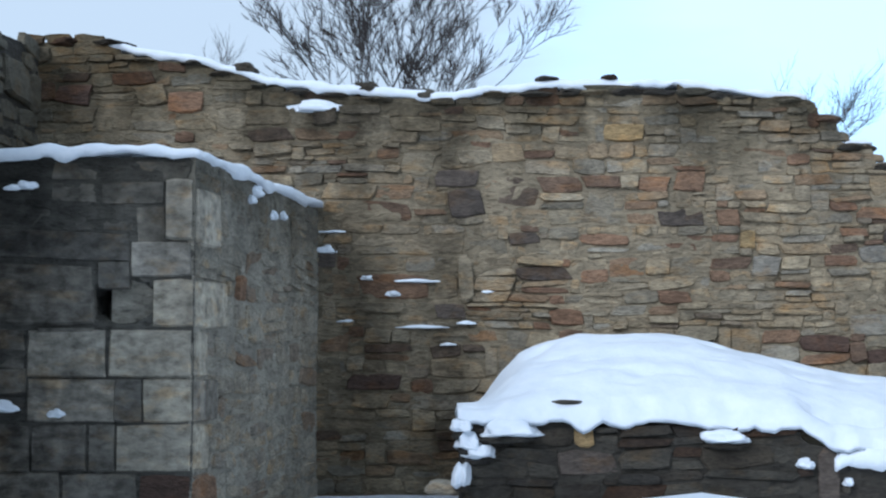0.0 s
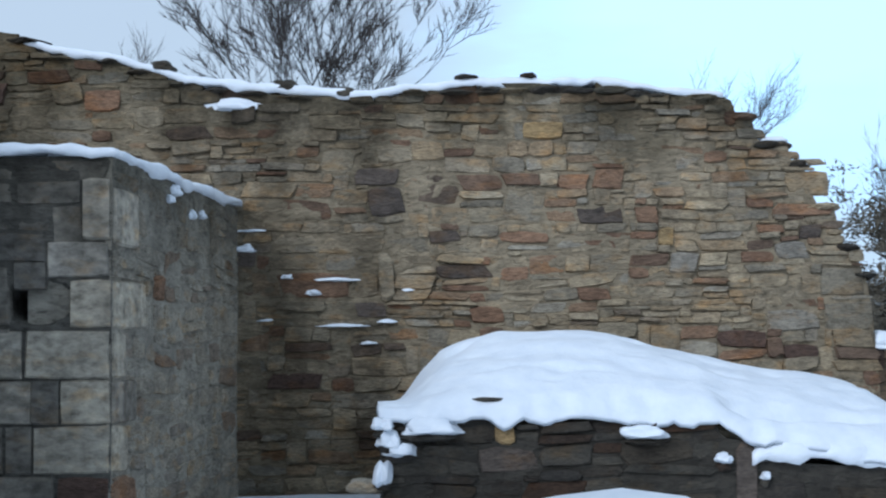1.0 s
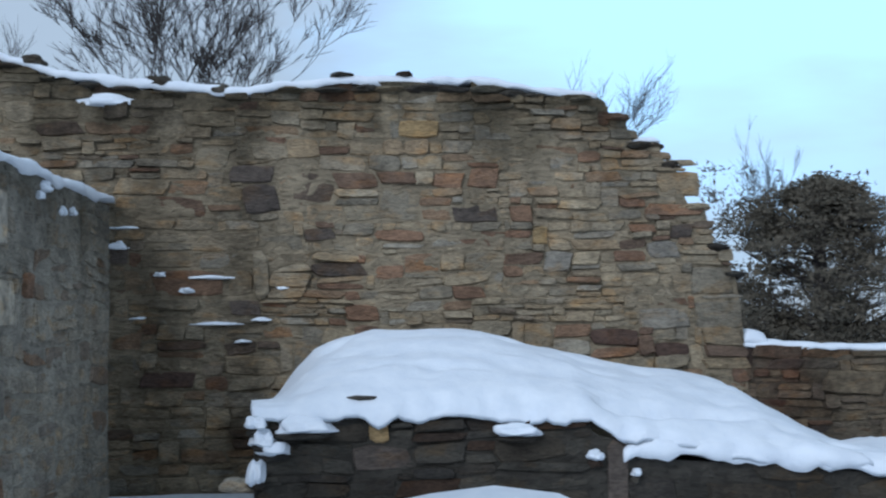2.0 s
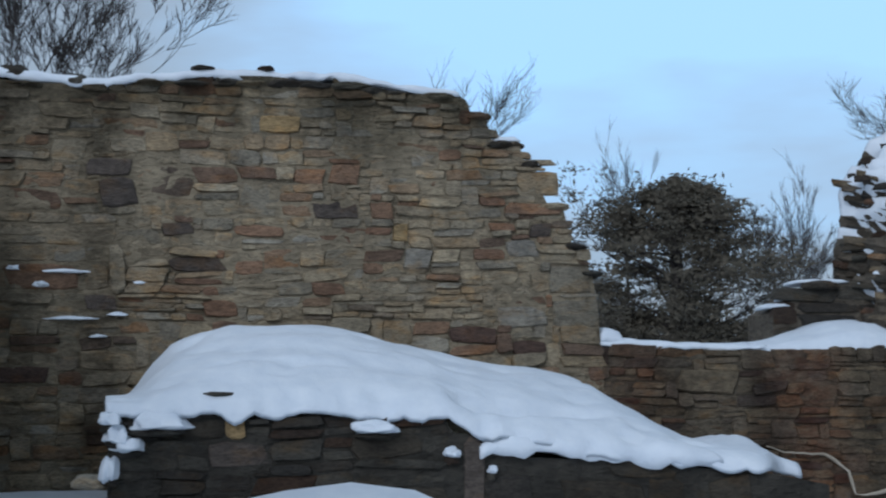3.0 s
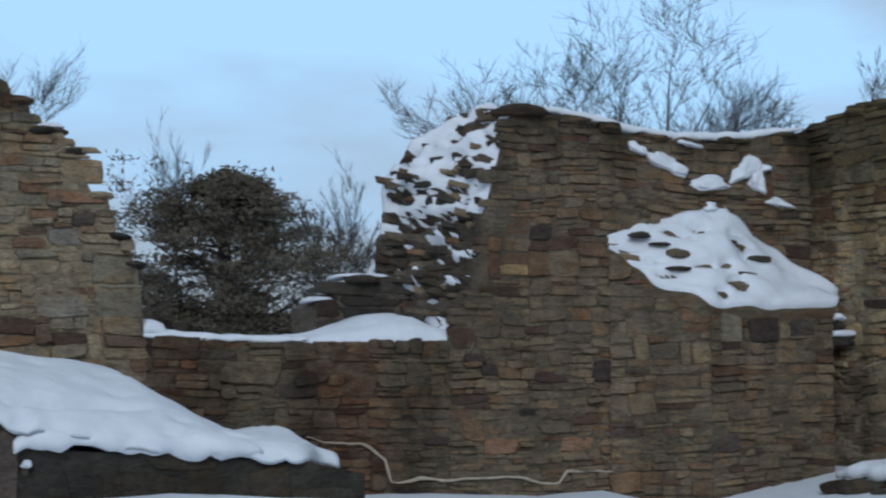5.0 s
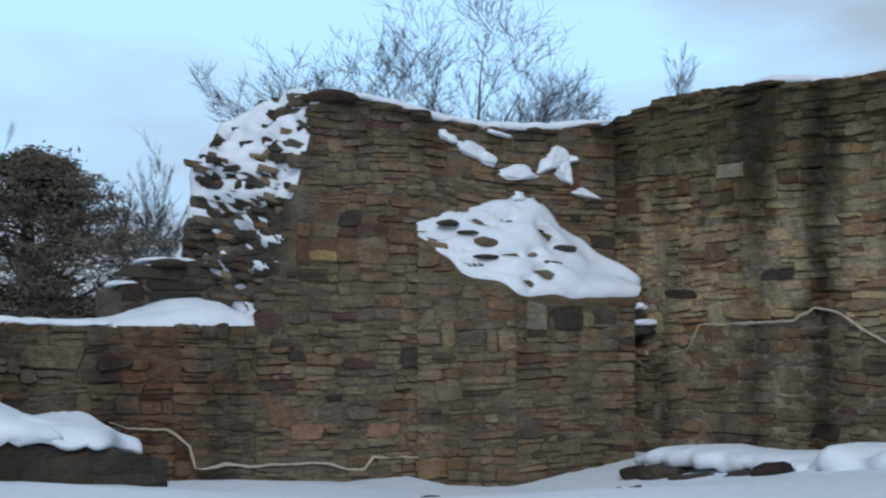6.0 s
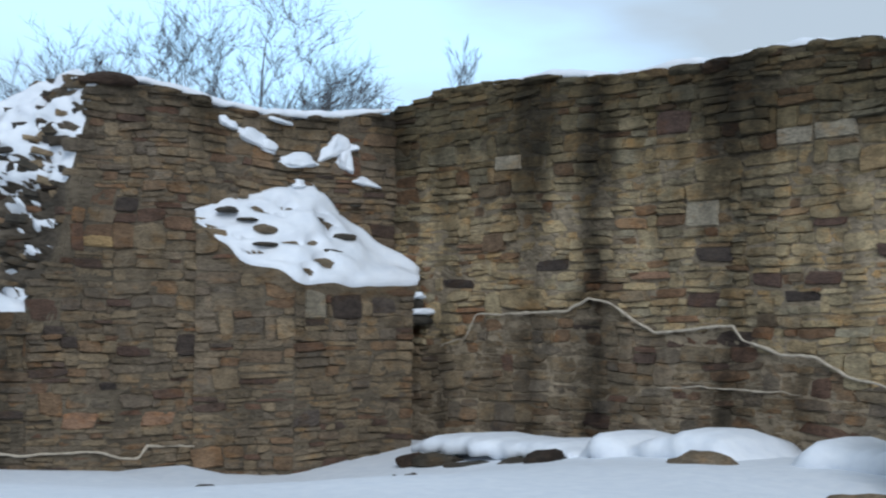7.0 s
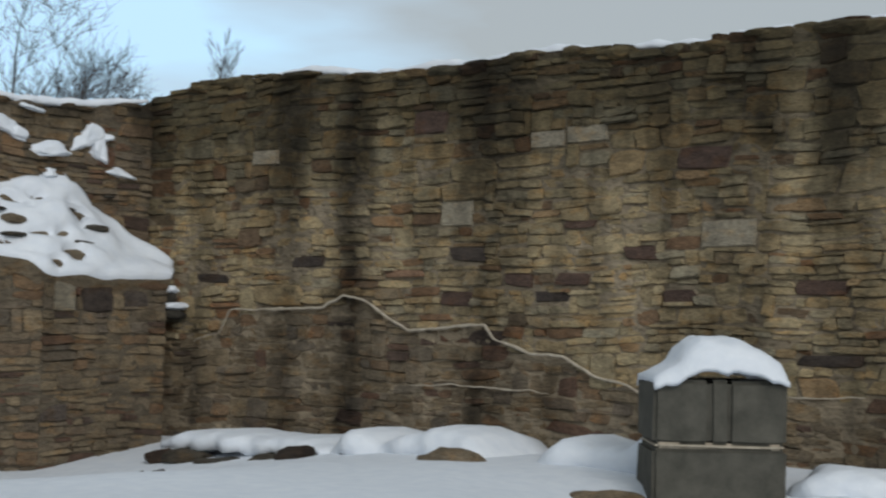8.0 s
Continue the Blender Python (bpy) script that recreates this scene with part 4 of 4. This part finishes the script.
# ---------------------------------------------------------------- pale repair lines on the walls
def tube_into(verts, faces, pts, radii, sides=4):
    """A tapered tube along places, added to lists of corners and faces."""
    base, up = len(verts), Vector((0.31, 0.17, 0.93))
    for i, p in enumerate(pts):
        way = (pts[min(i + 1, len(pts) - 1)] - pts[max(i - 1, 0)]).normalized()
        a = way.cross(up)
        a = a.normalized() if a.length > 1e-4 else Vector((1, 0, 0))
        b = way.cross(a)
        for k in range(sides):
            t = 2 * math.pi * k / sides
            verts.append(p + (a * math.cos(t) + b * math.sin(t)) * radii[i])
    for i in range(len(pts) - 1):
        for k in range(sides):
            j = (k + 1) % sides
            r = base + i * sides
            faces.append((r + k, r + j, r + sides + j, r + sides + k))


def repair_line(plane, points, width, seed, label, offset=0.037):
    run, verts, faces, pts, rad = line(points), [], [], [], []
    total = [0.0]
    for (a, b), (c, d) in zip(points, points[1:]):
        total.append(total[-1] + math.hypot(c - a, d - b))
    n = int(total[-1] / 0.03)
    for i in range(n + 1):
        s = total[-1] * i / n
        u, z = np.interp(s, total, [p[0] for p in points]), np.interp(s, total, [p[1] for p in points])
        pts.append(plane.at(float(u), float(z) + 0.022 * n3(s * 4, seed) + 0.01 * n3(s * 11, seed), offset))
        rad.append(width * (0.75 + 0.6 * n3(s * 5, seed + 3) + 0.3 * n3(s * 16, seed)) * min(1.0, 0.3 + 4 * min(i, n - i) / n))
    tube_into(verts, faces, pts, rad, 6)
    tagged(pydata("mortar_line", verts, faces, RENDER_LINE, smooth=True), label, "mortar line", kind="structure")


repair_line(EAST, [(10.33, 1.48), (10.02, 1.56), (9.89, 1.75), (8.82, 1.78), (8.61, 1.88), (8.4, 1.85), (7.92, 1.61), (7.19, 1.67), (7.11, 1.57), (6.78, 1.47), (6.51, 1.46), (6.22, 1.33), (5.8, 1.22), (5.3, 1.2), (4.71, 1.24), (4.22, 1.26)],
            0.015, 1.0, "wandering ridge of pale repair mortar on the streaked wall")
repair_line(EAST, [(7.9, 1.2), (7.3, 1.22), (6.9, 1.2), (6.6, 1.19)], 0.008, 2.0, "faint thread of pale mortar on the streaked wall")
repair_line(NORTH, [(4.75, 1.02), (4.9, 0.97), (5.21, 0.96), (5.39, 0.83), (5.44, 0.65), (5.67, 0.67), (6.19, 0.66), (6.54, 0.66), (6.75, 0.6), (6.92, 0.59), (7.0, 0.69), (7.54, 0.67), (7.85, 0.56)],
            0.015, 3.0, "wandering ridge of pale repair mortar near the ground", 0.024)

# ---------------------------------------------------------------- foot of the streaked wall: kerb stones and drifts
for i, (y, z, l, h) in enumerate(((9.55, 0.59, 0.22, 0.12), (9.3, 0.60, 0.42, 0.13), (8.85, 0.58, 0.55, 0.10), (8.4, 0.62, 0.35, 0.13), (8.08, 0.66, 0.3, 0.2))):
    boulder("kerb_stone", (8.55, y, z), (0.36, l * 1.05, h * 1.1), 71 + i, STONE_G, "low kerb stone at the foot of the wall, half under snow", "stone")
boulder("boulder", (8.3, 6.52, 0.74), (0.34, 0.5, 0.24), 78.0, STONE_C, "brownish boulder half buried in the snow", "rock")
KERB = Plane((8.62, 0, 0), (0, 1, 0), (-1, 0, 0))
for i, (points, thick, drop) in enumerate((([(7.9, 0.73), (8.6, 0.71), (9.3, 0.7), (9.66, 0.69)], 0.13, 0.06), ([(6.42, 0.68), (6.6, 0.76), (7.1, 0.79), (7.7, 0.76), (7.88, 0.68)], 0.2, 0.13),
                                           ([(4.7, 0.78), (5.4, 0.8), (5.85, 0.79), (6.08, 0.7)], 0.24, 0.14))):
    snow_cap("snow_mound", KERB, points, 0.85, thick, drop, 121 + 3 * i, "thick rounded snow over stones at the wall's foot", over=0.1)
boulder("boulder", (7.75, 4.92, 0.70), (0.3, 0.5, 0.1), 79.0, STONE_C, "brownish boulder half buried in the snow", "rock")
for x, y, w in ((7.0, 8.0, 0.09), (6.9, 7.7, 0.1), (6.3, 9.1, 0.14)):
    boulder("ground_stone", (x, y, ground_z(x, y)), (w, w, 0.05), x, STONE_G, "small dark stone showing through the snow", "rock")

# ---------------------------------------------------------------- stone pier
PIER_AT = Vector((8.14, 4.45, 0))
PIER_WAY = Vector((8.34 - 7.84, 4.16 - 4.77, 0)).normalized()
PIER_OUT = Vector((PIER_WAY.y, -PIER_WAY.x, 0))


def pier_block(name, u0, u1, z0, z1, parent, deep=0.35, material=ASHLAR):
    bm = bmesh.new()
    bmesh.ops.create_cube(bm, size=1.0)
    bmesh.ops.scale(bm, vec=(u1 - u0, deep * 2, z1 - z0), verts=bm.verts)
    bmesh.ops.bevel(bm, geom=bm.edges[:], offset=0.022, segments=2, affect="EDGES")
    bmesh.ops.subdivide_edges(bm, edges=bm.edges[:], cuts=2, use_grid_fill=True)
    for v in bm.verts:
        v.co += Vector((n3(*(v.co * 6)), n3(*(v.co * 5 + Vector((3, 1, 0)))), n3(*(v.co * 7)))) * 0.008
    ob = part(name, bm, material, parent)
    side = -1 if PIER_OUT.dot(PIER_AT) > 0 else 1
    c = PIER_AT + PIER_WAY * ((u0 + u1) / 2) + Vector((0, 0, (z0 + z1) / 2)) - PIER_OUT * side * deep
    ob.matrix_basis = Matrix.Translation(c) @ Matrix.Rotation(math.atan2(PIER_WAY.y, PIER_WAY.x), 4, "Z")
    return ob


pier = new("stone_pier")
tagged(pier, "square grey stone pier of cut blocks, capped with snow", "pier")
pier_block("block", -0.375, -0.055, 1.01, 1.37, pier)
pier_block("block", 0.045, 0.375, 1.01, 1.37, pier)
pier_block("block", -0.06, 0.06, 1.01, 1.372, pier, 0.3)
pier_block("joint", -0.36, 0.36, 0.985, 1.02, pier, 0.345, RENDER_LINE)
pier_block("block", -0.375, 0.375, 0.45, 0.99, pier)
pier_top = PIER_AT + Vector((0, 0, 1.35))
rows = []
for i in range(25):
    u = -0.41 + 0.82 * i / 24
    row = []
    for j in range(17):
        v = -0.4 + 0.8 * j / 16
        r = max(abs(u + 0.02) / 0.43, abs(v) / 0.4)
        shape = line([(-0.43, 0.0), (-0.36, 0.05), (-0.25, 0.10), (-0.2, 0.2), (-0.12, 0.25), (0.1, 0.245), (0.28, 0.18), (0.4, 0.1), (0.43, 0.04)])(u)
        z = shape * max(0.0, 1 - (abs(v) / 0.42) ** 4) ** 0.5 + 0.015 * n3(u * 7, v * 7)
        if r > 0.93:
            z -= 0.03 + 0.05 * max(0, n3(u * 14, v * 14, 3))
        p = pier_top + PIER_WAY * (u * 0.92) - PIER_OUT * (-1 if PIER_OUT.dot(PIER_AT) > 0 else 1) * (0.35 + v)
        row.append(p + Vector((0, 0, z + 0.02)))
    rows.append(row)
tagged(sheet("snow_band", rows, SNOW, (0, 0, 0.03)), "thick lopsided cap of snow on the stone pier", "snow")
for i, (c, s) in enumerate((((8.75, 3.95, 0.72), (0.6, 0.7, 0.22)), ((8.55, 3.85, 0.64), (0.7, 0.7, 0.16)))):
    snow_blob("snow_mound", c, s, 141 + i, "layered snow beside the stone pier")

# ---------------------------------------------------------------- trees behind the walls


def grow(rng, verts, faces, start, way, length, radius, depth, spread, droop=0.0, twigs=None, keep=(0.45, 0.7)):
    n = 5
    pts, rad, p, d = [start], [radius], start.copy(), way.normalized()
    for i in range(n):
        d = (d + Vector((rng.gauss(0, 0.1), rng.gauss(0, 0.1), rng.gauss(0, 0.06) + 0.03 - droop))).normalized()
        p = p + d * (length / n)
        pts.append(p)
        rad.append(radius * (1 - 0.75 * (i + 1) / n))
    tube_into(verts, faces, pts, rad, 5 if radius > 0.02 else 3)
    if twigs is not None and depth <= 2:
        twigs.append(p)
    if depth == 0:
        return
    for k in range(rng.randint(3, 5)):
        i = rng.randint(1, n)
        side = Vector((rng.gauss(0, 1), rng.gauss(0, 1), rng.gauss(0.25, 0.6))).normalized()
        nd = (pts[i] - pts[i - 1]).normalized() + side * spread
        grow(rng, verts, faces, pts[i], nd, length * rng.uniform(*keep), max(0.0037, rad[i] * rng.uniform(0.5, 0.75)), depth - 1, spread, droop, twigs, keep)


def bare_tree(name, foot, fork, stems, seed, label, depth=3, spread=0.55, stem_r=0.05, keep=(0.45, 0.7)):
    """A bare tree on the ground behind the walls: trunk up to the fork, then limbs with finer and finer twigs."""
    rng = random.Random(seed)
    tree = new(name)
    base = ground_z(*foot) if math.hypot(*foot) < 60 else 0.3
    tree.location = (*foot, base)
    tagged(tree, label, "tree", "bare trees behind the walls")
    rise = fork - base
    tv, tf = [], []
    tube_into(tv, tf, [Vector((0, 0, -0.25)), Vector((0.03, 0, rise * 0.5)), Vector((0, 0, rise + 0.15))], [stem_r * 2.8, stem_r * 2.2, stem_r * 1.6], 8)
    pydata("trunk", tv, tf, BARK, tree, smooth=True)
    for lean_x, lean_y, long, thick in stems:
        v, f = [], []
        grow(rng, v, f, Vector((lean_x * 0.2, lean_y * 0.2, rise - rng.uniform(0, 0.25))), Vector((lean_x, lean_y, 1.0)), long, stem_r * thick, depth, spread, 0.0, None, keep)
        pydata("limb", v, f, BARK, tree, smooth=True)
    return tree


def fan(rng, n, wide, long0, long1):
    return [(wide * (2 * (k + 0.5) / n - 1) + rng.gauss(0, 0.08), rng.gauss(0, 0.25), rng.uniform(long0, long1), rng.uniform(0.5, 1.0)) for k in range(n)]


_r = random.Random(5)
BEHIND = "bare many-stemmed tree behind the tall wall"
bare_tree("bare_tree", (-0.75, 16.0), 4.2, fan(_r, 11, 0.75, 0.8, 1.45), 6, BEHIND, 4, 0.5, 0.013)
bare_tree("bare_tree", (-0.25, 16.3), 4.2, fan(_r, 11, 0.75, 0.8, 1.45), 61, BEHIND, 4, 0.5, 0.013)
bare_tree("bare_tree", (5.6, 24.0), 5.1, fan(_r, 10, 1.1, 0.45, 0.7), 7, "thin bare tree far behind the broken wall", 3, 0.6, 0.01, (0.55, 0.9))
bare_tree("bare_tree", (4.2, 25.0), 4.6, fan(_r, 5, 0.6, 0.5, 0.8), 17, "thin bare tree far behind the broken wall", 3, 0.5, 0.01)
SPREADING = "spreading bare tree behind the sagging wall"
bare_tree("bare_tree", (13.0, 18.0), 4.25, [(0.1, 0.0, 1.5, 1.0), (0.3, 0.3, 1.1, 0.7), (-0.5, 0.2, 1.1, 0.8), (0.8, 0.1, 1.2, 0.85), (1.3, -0.2, 1.1, 0.75), (2.2, 0.0, 1.1, 0.7), (3.6, 0.3, 1.0, 0.6), (-1.2, -0.2, 0.9, 0.6), (5.0, 0.0, 0.9, 0.5)],
          8, SPREADING, 4, 0.85, 0.026, (0.5, 0.78))
bare_tree("bare_tree", (12.0, 18.4), 4.15, [(-0.2, 0.0, 1.1, 0.9), (0.4, 0.2, 1.0, 0.7), (-0.8, 0.1, 1.1, 0.85), (-1.5, 0.0, 1.1, 0.75), (-2.4, 0.2, 1.1, 0.6), (-4.0, 0.0, 1.1, 0.6), (-6.0, 0.3, 1.0, 0.5), (1.4, 0.2, 0.8, 0.5)],
          9, SPREADING, 4, 0.85, 0.024, (0.5, 0.78))
bare_tree("bare_tree", (15.8, 20.0), 4.5, fan(_r, 9, 2.0, 0.5, 0.8), 19, "low twiggy tree behind the sagging wall", 3, 0.7, 0.011, (0.55, 0.9))
bare_tree("bare_tree", (18.75, 20.0), 5.5, fan(_r, 6, 0.5, 0.45, 0.7), 10, "small bare tree behind the streaked wall", 3, 0.45, 0.008)
TWIGGY = "bare twiggy tree beside the dark evergreen"
bare_tree("bare_tree", (10.4, 24.0), 2.3, fan(_r, 9, 0.8, 0.9, 1.3), 11, TWIGGY, 4, 0.4, 0.012)
bare_tree("bare_tree", (11.5, 25.0), 2.3, fan(_r, 9, 0.8, 0.9, 1.25), 12, TWIGGY, 4, 0.4, 0.012)
UPRIGHT = "slender upright bare tree behind the evergreen"
bare_tree("bare_tree", (8.75, 26.0), 3.8, fan(_r, 9, 0.34, 0.7, 1.05), 13, UPRIGHT, 3, 0.35, 0.01)
bare_tree("bare_tree", (10.0, 26.5), 2.4, fan(_r, 8, 0.4, 0.8, 1.2), 16, UPRIGHT, 4, 0.35, 0.012)
bare_tree("bare_tree", (6.9, 24.5), 2.1, fan(_r, 6, 0.3, 0.7, 1.0), 14, UPRIGHT, 3, 0.4, 0.016)
bare_tree("bare_tree", (-3.45, 24.0), 5.2, fan(_r, 3, 0.2, 0.8, 1.1), 15, "tip of a thin bare tree far behind the wall", 3, 0.4, 0.012)


def evergreen(foot, seed):
    """A dark evergreen: limbs in loose layers that carry many small needle tufts, with gaps between."""
    rng = random.Random(seed)
    tree = tagged(new("evergreen_tree"), "dense dark evergreen with brownish foliage and gaps", "tree")
    tree.location = foot
    tv, tf = [], []
    tube_into(tv, tf, [Vector((0, 0, -0.3)), Vector((0.05, 0, 1.5)), Vector((0.0, 0, 3.0)), Vector((0.1, 0, 3.9))], [0.16, 0.13, 0.08, 0.02], 8)
    pydata("trunk", tv, tf, BARK, tree, smooth=True)
    lv, lf, tips = [], [], []
    for k in range(125):
        z = rng.choice((1.4, 1.55, 1.7, 1.8, 1.95, 2.1, 2.2, 2.4, 2.3, 2.55, 2.85, 3.15, 3.4, 3.65, 3.9)) + rng.gauss(0, 0.05)
        reach = 1.2 * (1 - max(0.0, (z - 2.5) / 1.75) ** 1.3) * rng.uniform(0.45, 1.2)
        a = rng.uniform(0, 2 * math.pi)
        grow(rng, lv, lf, Vector((0, 0, z - 0.25)), Vector((math.cos(a), math.sin(a), rng.uniform(0.0, 0.3))), max(0.3, reach), 0.03, 2, 0.6, 0.02, tips)
    pydata("limb", lv, lf, BARK, tree, smooth=True)
    cv, cf = [], []
    for p in tips:
        if 0.15 < p.x < 1.1 and 2.1 < p.z < 2.6 and rng.random() < 0.92:
            continue
        thick = 32
        for _ in range(rng.randint(thick // 2, thick)):
            c = p + Vector((rng.gauss(0, 0.11), rng.gauss(0, 0.11), rng.gauss(0, 0.03)))
            a = Vector((rng.gauss(0, 1), rng.gauss(0, 1), rng.gauss(0, 0.6))).normalized() * rng.uniform(0.025, 0.055)
            b = Vector((rng.gauss(0, 1), rng.gauss(0, 1), rng.gauss(0, 1))).normalized() * rng.uniform(0.009, 0.02)
            i = len(cv)
            cv += [c - a, c + b, c + a, c - b]
            cf.append((i, i + 1, i + 2, i + 3))
    tagged(pydata("crown", cv, cf, NEEDLE, tree), kind="stuff")


evergreen((7.42, 20.0, ground_z(7.42, 20.0)), 77)

# ---------------------------------------------------------------- stones of the walls
masonry(wall_a, NORTH, -2.9, 3.55, lambda u: 0.7, a_top, (STONE_A, STONE_A_REST), 3, (0.2, 2.6), size=0.84, ragged=0.02, marks=A_MARKS)
masonry(wall_b, GAP, 3.5, 6.0, lambda u: 0.4, line(B_TOP), (STONE_C, STONE_C_REST), 8, size=0.8)
masonry(wall_stub, STUB, 5.16, 6.1, lambda u: 1.6, line(STUB_TOP), (STONE_G, STONE_G_REST), 9)
masonry(wall_c, NORTH, 5.95, 9.55, lambda u: 0.35, line(C_TOP), (STONE_C, STONE_C_REST), 21, (6.2, 8.2), size=0.82, ragged=0.02, marks=C_MARKS)
REPAIR = line([(4.22, 1.26), (4.71, 1.24), (5.8, 1.22), (6.22, 1.33), (6.51, 1.46), (6.78, 1.47), (7.11, 1.57), (7.19, 1.67), (7.92, 1.61), (8.4, 1.85), (8.61, 1.88), (8.82, 1.78), (9.89, 1.75), (10.02, 1.56), (10.33, 1.48)])
masonry(wall_d, EAST, 3.4, 11.0, REPAIR, d_top, (STONE_D, STONE_D_REST), 34, (5.5, 9.5), size=0.84, ragged=0.02, proud=0.042, marks=D_MARKS)
masonry(wall_d, EAST, 3.4, 11.0, lambda u: 0.4, REPAIR, (STONE_L, STONE_L_REST), 35, (5.5, 9.5), size=0.84, limit=120, proud=0.03)
masonry(wall_e, WEST, 8.8, 10.98, lambda u: 2.4, line(E_TOP), (STONE_P, STONE_P_REST), 40)
# the niche under the snow is painted: a flush black stone for its shade
masonry(butt, BUTT, 8.02, 9.28, lambda u: 0.35, lambda u: 1.95, (STONE_C, STONE_C_REST), 45, size=0.82, marks=[(8.55, 1.83, 0.3, 0.26, "black_and_shade"), (8.22, 1.83, 0.2, 0.25, "pale"), (8.95, 1.82, 0.26, 0.14, "dark"), (8.15, 0.9, 0.26, 0.15, "dark")])
masonry(butt, SLANT, 0.0, SLANT_LONG, lambda u: 0.35, slant_top, (STONE_C, STONE_C_REST), 46, size=0.82)
masonry(wall_f, BLOCK_S, -2.9, -1.29, lambda u: 0.7, lambda u: 2.7, (STONE_B, STONE_B_REST), 51, size=2.0, gap=0.012, proud=0.015, cut=True,
        marks=[(-1.385, 1.975, 0.21, 0.25, "corner"), (-1.5, 1.715, 0.42, 0.245, "corner"), (-1.41, 1.475, 0.25, 0.225, "corner"), (-1.61, 1.475, 0.14, 0.225, "ashlar"), (-1.48, 1.235, 0.38, 0.245, "corner"), (-1.74, 1.235, 0.13, 0.245, "ashlar"), (-1.36, 2.46, 0.14, 0.32, "quoin"),
               (-1.45, 2.2, 0.31, 0.18, "quoin"), (-1.65, 1.99, 0.26, 0.2, "pocket"), (-1.96, 1.235, 0.28, 0.245, "ashlar"), (-2.32, 1.235, 0.42, 0.245, "ashlar"), (-2.2, 0.99, 0.5, 0.23, "ashlar"), (-1.75, 0.99, 0.38, 0.23, "ashlar"), (-1.9, 1.475, 0.46, 0.225, "quoin"), (-1.93, 1.715, 0.4, 0.245, "quoin"), (-1.42, 0.99, 0.26, 0.23, "wine")])
masonry(wall_f, FLANK, 0.01, 2.7, lambda u: 0.7, lambda u: 2.7, (STONE_P, STONE_P_REST), 52, size=1.25, proud=0.016,
        marks=[(0.3, 1.98, 0.56, 0.25, "corner"), (0.12, 1.715, 0.2, 0.24, "corner"), (0.22, 1.475, 0.4, 0.22, "ashlar"), (0.14, 1.235, 0.24, 0.24, "corner"), (0.22, 2.43, 0.4, 0.3, "quoin"), (0.2, 0.98, 0.36, 0.22, "rust"),
               (0.85, 2.1, 0.2, 0.14, "rust")])
masonry(low_wall, LOW, 0.1, 1.98, lambda u: 0.7, low_face, (STONE_G, STONE_G_REST), 55, marks=[(0.78, 1.27, 0.11, 0.12, "ochre"), (0.8, 1.12, 0.33, 0.14, "dark")])
masonry(low_wall, LOW, 2.06, 4.25, lambda u: 0.6, low_face, (STONE_G, STONE_G_REST), 56, size=1.3, marks=[(2.13, 0.96, 0.12, 0.5, "dark")])
